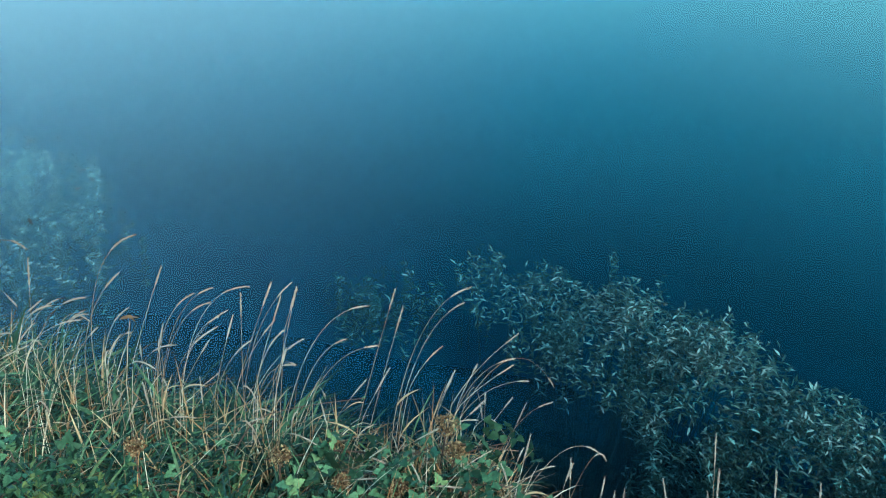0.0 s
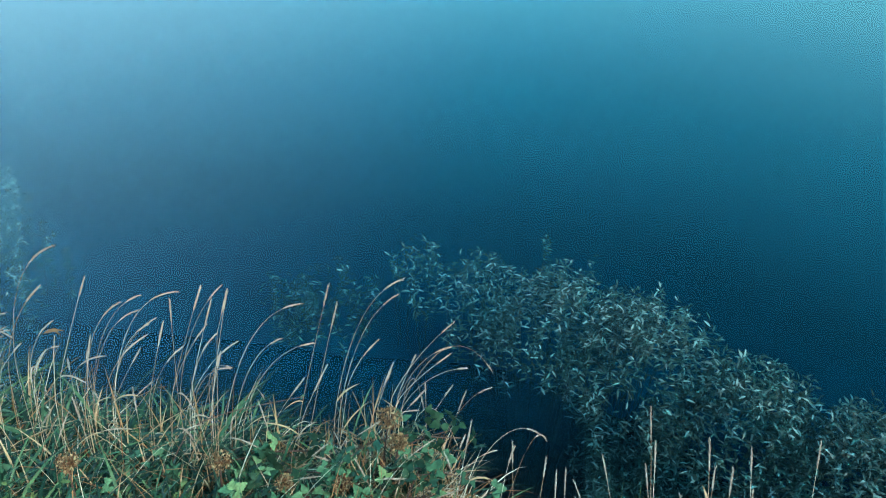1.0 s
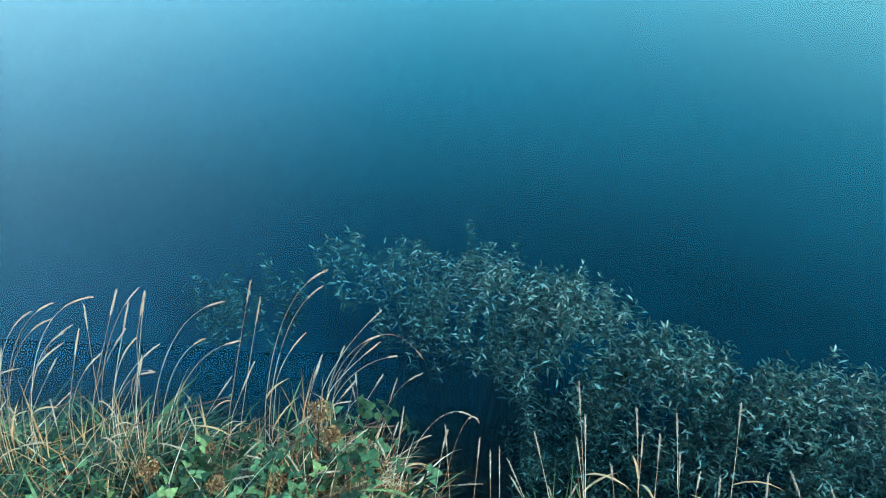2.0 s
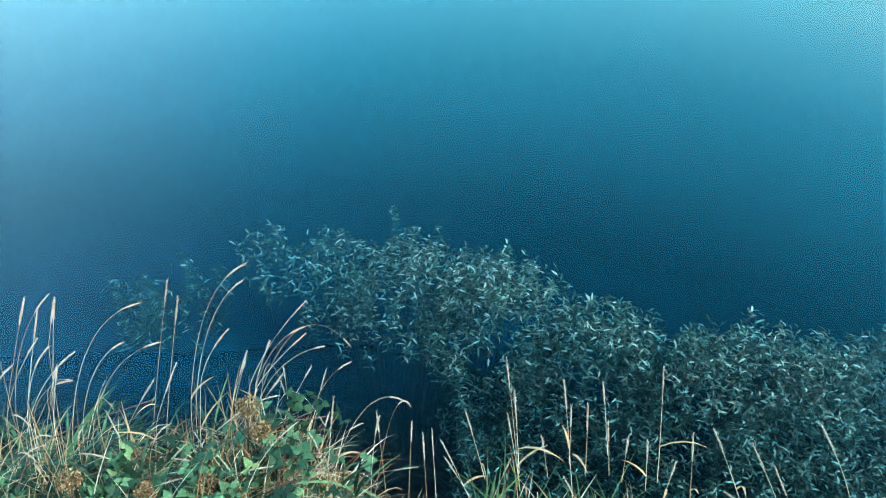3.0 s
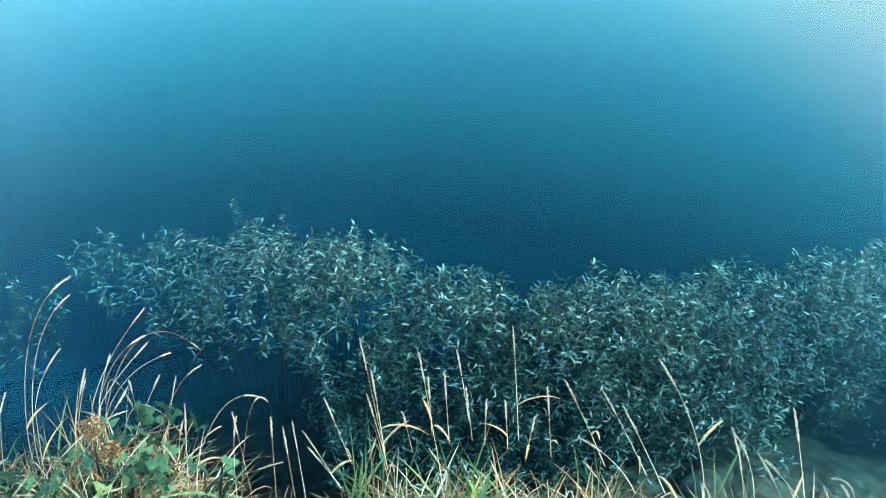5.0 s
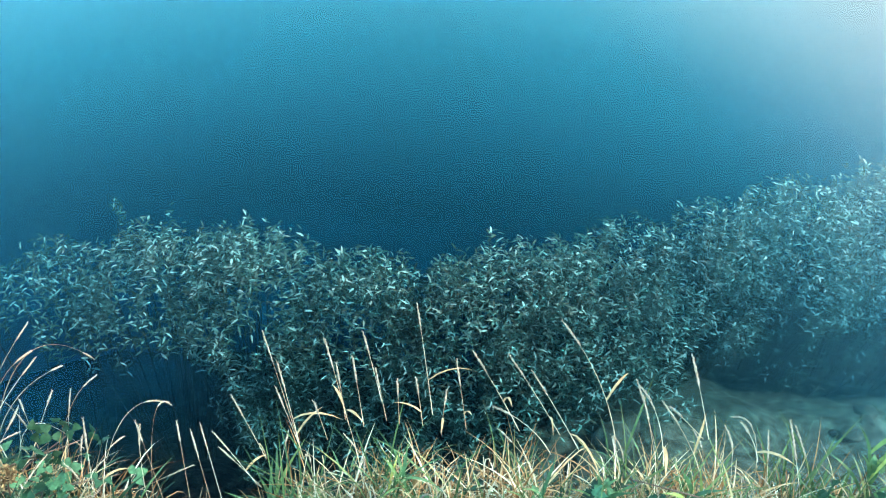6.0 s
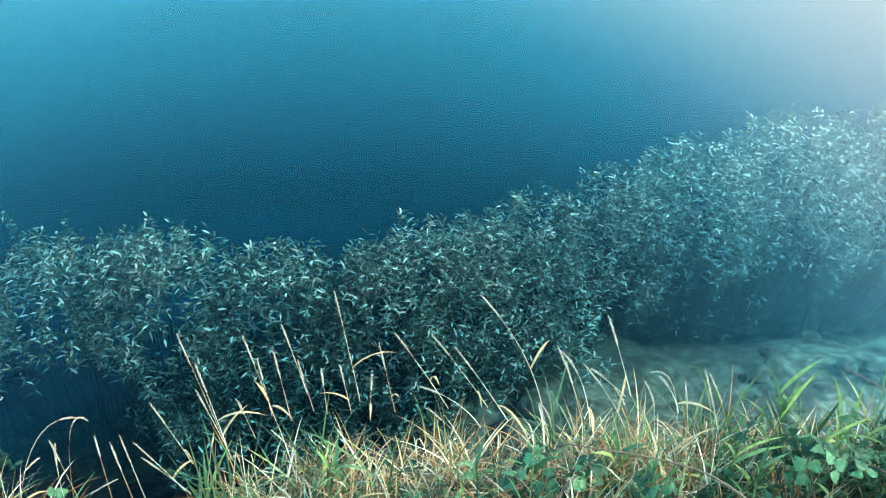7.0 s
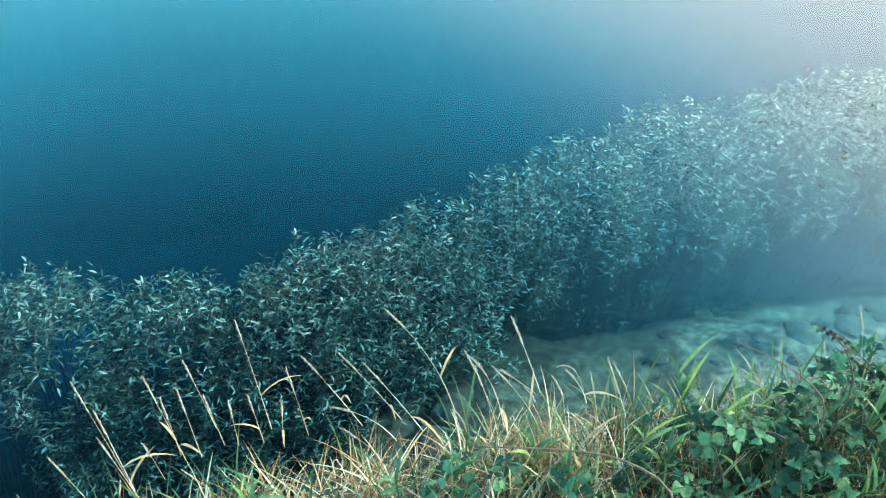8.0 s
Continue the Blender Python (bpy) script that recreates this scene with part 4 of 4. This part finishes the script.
def bramble_leaf(seed):
    """Three toothed leaflets on a thin stalk."""
    rng = np.random.default_rng(seed)
    pieces = []
    for turn, size, off in ((0, 1.0, 0.02), (68, 0.85, 0.012), (-72, 0.85, 0.012)):
        v, f = leaflet(0.060 * size, 0.038 * size, 0.16, rng)
        m = np.array((Matrix.Rotation(radians(turn + rng.uniform(-8, 8)), 3, "Z") @ Matrix.Rotation(radians(rng.uniform(-18, 12)), 3, "X")))
        v = (v + [0, off, 0]) @ m.T
        pieces.append((v, f))
    pieces.append(tube(np.array([[0, -0.05, -0.012], [0, -0.02, 0.0], [0, 0.02, 0.0]]), [0.0012, 0.001, 0.0008], 4))
    return mesh_from(*join(pieces), MAT_BRAMBLE, name="bramble_leaf")


BRAMBLE_LEAVES = [bramble_leaf(i) for i in range(5)]


def bramble(u0, u1, s0, s1, canes, leaf_count, height, seed, label, size=(0.34, 0.66)):
    """A low bramble: arching canes through the grass, leaves along them held out to the light."""
    rng = np.random.default_rng(seed)
    base, out = rim_points(canes, u0, u1, s0, s1, rng)
    origin = base[0]
    bush = thing("bramble", label, "bramble", "brambles on the bank", at=origin)
    per = leaf_count // canes
    for i in range(canes):
        a = rng.uniform(0, 2 * math.pi)
        way = unit(np.array([math.cos(a), math.sin(a), 0]) - out[i] * 0.2)
        L = rng.uniform(0.25, 0.45)
        s = np.linspace(0, 1, 9)[:, None]
        h = height * rng.uniform(0.75, 1.15)
        path = base[i] - origin + way * L * s + np.array([0, 0, 1.0]) * (h * np.sin(np.minimum(s * 1.25, 1) * math.pi * 0.62) / 0.95) - way * L * 0.35
        part("cane", mesh_from(*tube(path, np.linspace(0.0035, 0.0015, 9), 5), MAT_CANE, name="cane"), bush)
        for j in range(per):
            u = rng.uniform(0.15, 1)
            p = np.array([np.interp(u, s[:, 0], path[:, c]) for c in range(3)]) + rng.normal(0, 1, 3) * [0.035, 0.035, 0.022] + [0, 0, 0.01]
            part("leaf", BRAMBLE_LEAVES[int(rng.integers(5))], bush, "", pose(*p, rng.normal(-10, 32), rng.normal(0, 32), rng.uniform(0, 360)) @ Matrix.Scale(rng.uniform(*size), 4))
    return bush


DARK_BRAMBLE = "low dark green bramble with three-part toothed leaves on the bank"
bramble(-1.5, -0.9, -0.75, -0.45, 8, 112, 0.10, 1, DARK_BRAMBLE)
bramble(-1.0, -0.5, -0.70, -0.40, 8, 112, 0.10, 11, DARK_BRAMBLE)
bramble(-0.6, -0.3, -0.45, -0.18, 8, 112, 0.10, 2, DARK_BRAMBLE)
bramble(-0.35, 0.0, -0.4, -0.06, 9, 135, 0.12, 3, DARK_BRAMBLE)
bramble(-0.05, 0.22, -0.4, -0.06, 9, 126, 0.13, 4, DARK_BRAMBLE)
bramble(0.2, 0.4, -0.35, -0.06, 3, 24, 0.09, 5, DARK_BRAMBLE)
bramble(0.85, 1.15, -0.3, -0.14, 5, 60, 0.09, 6, DARK_BRAMBLE, (0.36, 0.72))
bramble(1.1, 1.5, -0.6, -0.22, 10, 170, 0.11, 7, DARK_BRAMBLE, (0.36, 0.72))
bramble(1.4, 1.9, -0.65, -0.16, 14, 320, 0.14, 8, DARK_BRAMBLE, (0.36, 0.72))
bramble(1.75, 2.4, -0.65, -0.1, 14, 320, 0.22, 9, DARK_BRAMBLE, (0.36, 0.72))
bramble(1.98, 2.3, -0.34, -0.12, 6, 120, 0.26, 15, DARK_BRAMBLE, (0.26, 0.46))


def dried_flower(x, y, z, size, seed):
    """A brown dried cluster of small empty calyces on a stalk."""
    rng = np.random.default_rng(seed)
    gz = float(ground_z(x, y))
    ob = thing("dried_flower", "brown dried flower cluster among the bramble leaves", "flower", "dried flower clusters on the bank", at=(x, y, gz))
    h = z - gz
    path = np.stack([np.linspace(-0.02, 0, 6), np.zeros(6), np.linspace(-0.01, h, 6)], 1)
    part("stalk", mesh_from(*tube(path, np.linspace(0.003, 0.002, 6), 5), MAT_CANE, name="stalk"), ob)
    k = 110
    p = unit(rng.normal(0, 1, (k, 3))) * size * rng.uniform(0.3, 1, (k, 1)) ** 0.5 * [1, 1, 0.8] + [0, 0, h]
    pieces = [leaves(np.repeat(p, 3, 0), rng.normal(0, 1, (k * 3, 3)) + [0, 0, 0.4], rng.normal(0, 1, (k * 3, 3)), rng.uniform(0.006, 0.011, k * 3), rng.uniform(0.004, 0.007, k * 3))]
    for c in p[::6]:
        pieces.append(tube(np.array([[0, 0, h - size], c]), [0.0011, 0.0008], 4))
    part("head", mesh_from(*join(pieces), MAT_BROWN, name="head"), ob)
    return ob


for i, (x, y, z, size) in enumerate(((0.033, 1.521, 0.965, 0.036), (-0.408, 1.418, 0.93, 0.030), (-0.242, 1.383, 0.87, 0.026), (-0.092, 1.382, 0.86, 0.028), (-0.771, 1.375, 0.99, 0.030), (0.06, 1.47, 0.92, 0.028))):
    dried_flower(x, y, z, size, 500 + i)


def weed(x, y, z, seed):
    """A small leafy weed: branching stems with pairs of little leaves."""
    rng = np.random.default_rng(seed)
    gz = float(ground_z(x, y))
    ob = thing("weed", "small bushy green weed with yellowing leaves on the bank", "weed", "weeds on the bank", at=(x, y, gz))
    h = z - gz
    stems, P, Dn = [], [], []
    for i in range(9):
        end = np.array([rng.normal(0, 0.06), rng.normal(0, 0.06), h * rng.uniform(0.7, 1.1)])
        u = np.linspace(0, 1, 6)[:, None]
        path = np.array([0, 0, -0.01]) * (1 - u) + end * u + np.array([1, 0, 0]) * 0.02 * np.sin(u * 3)
        stems.append(tube(path, np.linspace(0.0018, 0.0009, 6), 4))
        k = 22
        w = rng.uniform(0.3, 1, k)
        P.append(np.stack([np.interp(w, u[:, 0], path[:, c]) for c in range(3)], 1))
        Dn.append(rng.normal(0, 1, (k, 3)) * [1, 1, 0.4] + [0, 0, 0.35])
    P, Dn = np.concatenate(P), np.concatenate(Dn)
    tagged(part("stems", mesh_from(*join(stems), MAT_WEED, name="stems"), ob), kind="stuff")
    tagged(part("foliage", mesh_from(*leaves(P, Dn, rng.normal(0, 0.4, (len(P), 3)) + [0, 0, 1], rng.uniform(0.014, 0.03, len(P)), rng.uniform(0.008, 0.014, len(P))), MAT_WEED, name="foliage"), ob), kind="stuff")
    return ob


for i, (x, y, z) in enumerate(((-0.94, 1.24, 1.06), (-0.85, 1.23, 1.01), (-0.99, 1.2, 1.05), (-0.77, 1.25, 0.97), (-0.55, 1.25, 0.95), (1.62, 0.02, 1.25))):
    weed(x, y, z, 600 + i)


def cane(points, thick, label, berries=0, tip_leaf=False, seed=0):
    """A bare arching cane; some carry dark berries and a leaf."""
    rng = np.random.default_rng(seed)
    pts = np.array(points)
    u = np.linspace(0, 1, len(pts))
    w = np.linspace(0, 1, 14)
    path = np.stack([np.interp(w, u, pts[:, c]) for c in range(3)], 1)
    path[1:-1] = (path[:-2] + 2 * path[1:-1] + path[2:]) / 4
    ob = thing("cane", label, "cane", at=pts[-1])
    path = path - pts[-1]
    part("stem", mesh_from(*tube(path, np.linspace(thick * 0.55, thick, 14), 6), MAT_CANE, name="stem"), ob)
    for i in range(berries):
        bm = bmesh.new()
        for j in range(9):
            o = Vector(rng.normal(0, 1, 3)).normalized() * 0.003
            bmesh.ops.create_icosphere(bm, subdivisions=1, radius=0.0022, matrix=Matrix.Translation(o))
        me = bpy.data.meshes.new("berry")
        bm.to_mesh(me)
        bm.free()
        me.materials.append(MAT_BERRY)
        me.shade_smooth()
        p = path[1 + i % 8] + rng.normal(0, 0.006, 3)
        part("berry", me, ob, "small dark unripe berry" if i == 0 else "", pose(*p))
    if tip_leaf:
        part("leaf", BRAMBLE_LEAVES[0], ob, "pale green tip leaf", pose(*path[0], -20, 10, 60) @ Matrix.Scale(0.2, 4))
    return ob


cane(((1.059, 0.511, 1.287), (1.145, 0.378, 1.31), (1.198, 0.269, 1.329), (1.217, 0.154, 1.32), (1.222, 0.073, 1.14)), 0.0028, "bare reddish-brown bramble cane arching through the grass")
cane(((1.619, 0.203, 1.38), (1.624, 0.123, 1.385), (1.63, 0.049, 1.375), (1.63, -0.03, 1.34), (1.64, -0.06, 1.1)), 0.0022, "thin bare dead twig reaching out over the water")
cane(((1.655, 0.056, 1.494), (1.652, 0.023, 1.492), (1.643, -0.013, 1.475), (1.624, -0.056, 1.42), (1.61, -0.07, 1.1)), 0.002, "bramble shoot with small dark berries over the bank", 10, True, 5)
cane(((-0.211, 1.655, 0.906), (-0.338, 1.629, 0.902), (-0.43, 1.604, 0.899), (-0.52, 1.574, 0.885), (-0.6, 1.5, 0.74)), 0.002, "thin bramble shoot leaning out over the water", 0, True, 6)


# ---- dark curled leaves lying at the lake surface over the plants ----
def fleck(x, y, seed):
    rng = np.random.default_rng(seed)
    k = 6
    s = np.linspace(-1, 1, k)
    L, W = rng.uniform(0.014, 0.034), rng.uniform(0.004, 0.009)
    w = W * np.sqrt(np.clip(1.05 - s * s, 0, 1))
    bow = 0.3 * L * (s * s) * rng.uniform(0.3, 1.2)
    v = np.concatenate([np.stack([s * L, -w + bow, 0.3 * bow], 1), np.stack([s * L, w + bow, 0.3 * bow + 0.002], 1)])
    f = [(i, i + 1, k + i + 1, k + i) for i in range(k - 1)]
    ob = part("floating_leaf", mesh_from(v, f, MAT_FLECK, name="floating_leaf"), None, "", pose(x, y, 0.004, rng.uniform(-15, 15), rng.uniform(-25, 25), rng.uniform(0, 360)))
    return tagged(ob, "small dark curled leaf lying on the lake surface", "leaf", "dark leaves on the lake surface")


rng = np.random.default_rng(9)
for i in range(34):
    fleck(float(rng.uniform(4.9, 6.6)), float(rng.uniform(0.3, 1.3)), 700 + i)
for i, (x, y) in enumerate(((-2.21, 4.18), (-2.11, 4.09), (-2.15, 3.98), (-2.64, 4.47), (-2.28, 3.64), (4.94, 1.66), (4.9, 0.13))):
    fleck(x, y, 760 + i)


# ---- a dead leaf caught on a grass stem ----
def dead_leaf(x, y, z):
    v, f = leaves(np.array([[-0.03, 0, 0], [-0.012, 0.004, 0.004]]), np.array([[1, 0.1, 0.25], [0.9, -0.3, 0.1]]), np.array([[0, -0.3, 1.0], [0.2, 0.3, 1.0]]), np.array([0.055, 0.035]), np.array([0.013, 0.010]), 0.2, 0.5)
    stalk = tube(np.array([[0.0, 0.0, -0.004], [-0.01, -0.02, -0.06], [-0.03, -0.05, -0.2], [-0.05, -0.09, -0.5]]), [0.0008, 0.001, 0.0012, 0.0013], 5)
    ob = thing("dead_leaf", "curled brown dead leaf caught on a thin dry stalk", "leaf", at=(x, y, z))
    part("leaf", mesh_from(v, f, MAT_BROWN, name="leaf"), ob)
    part("stalk", mesh_from(*stalk, MAT_STALK, name="stalk"), ob)
    return ob


dead_leaf(-0.857, 1.684, 1.14)
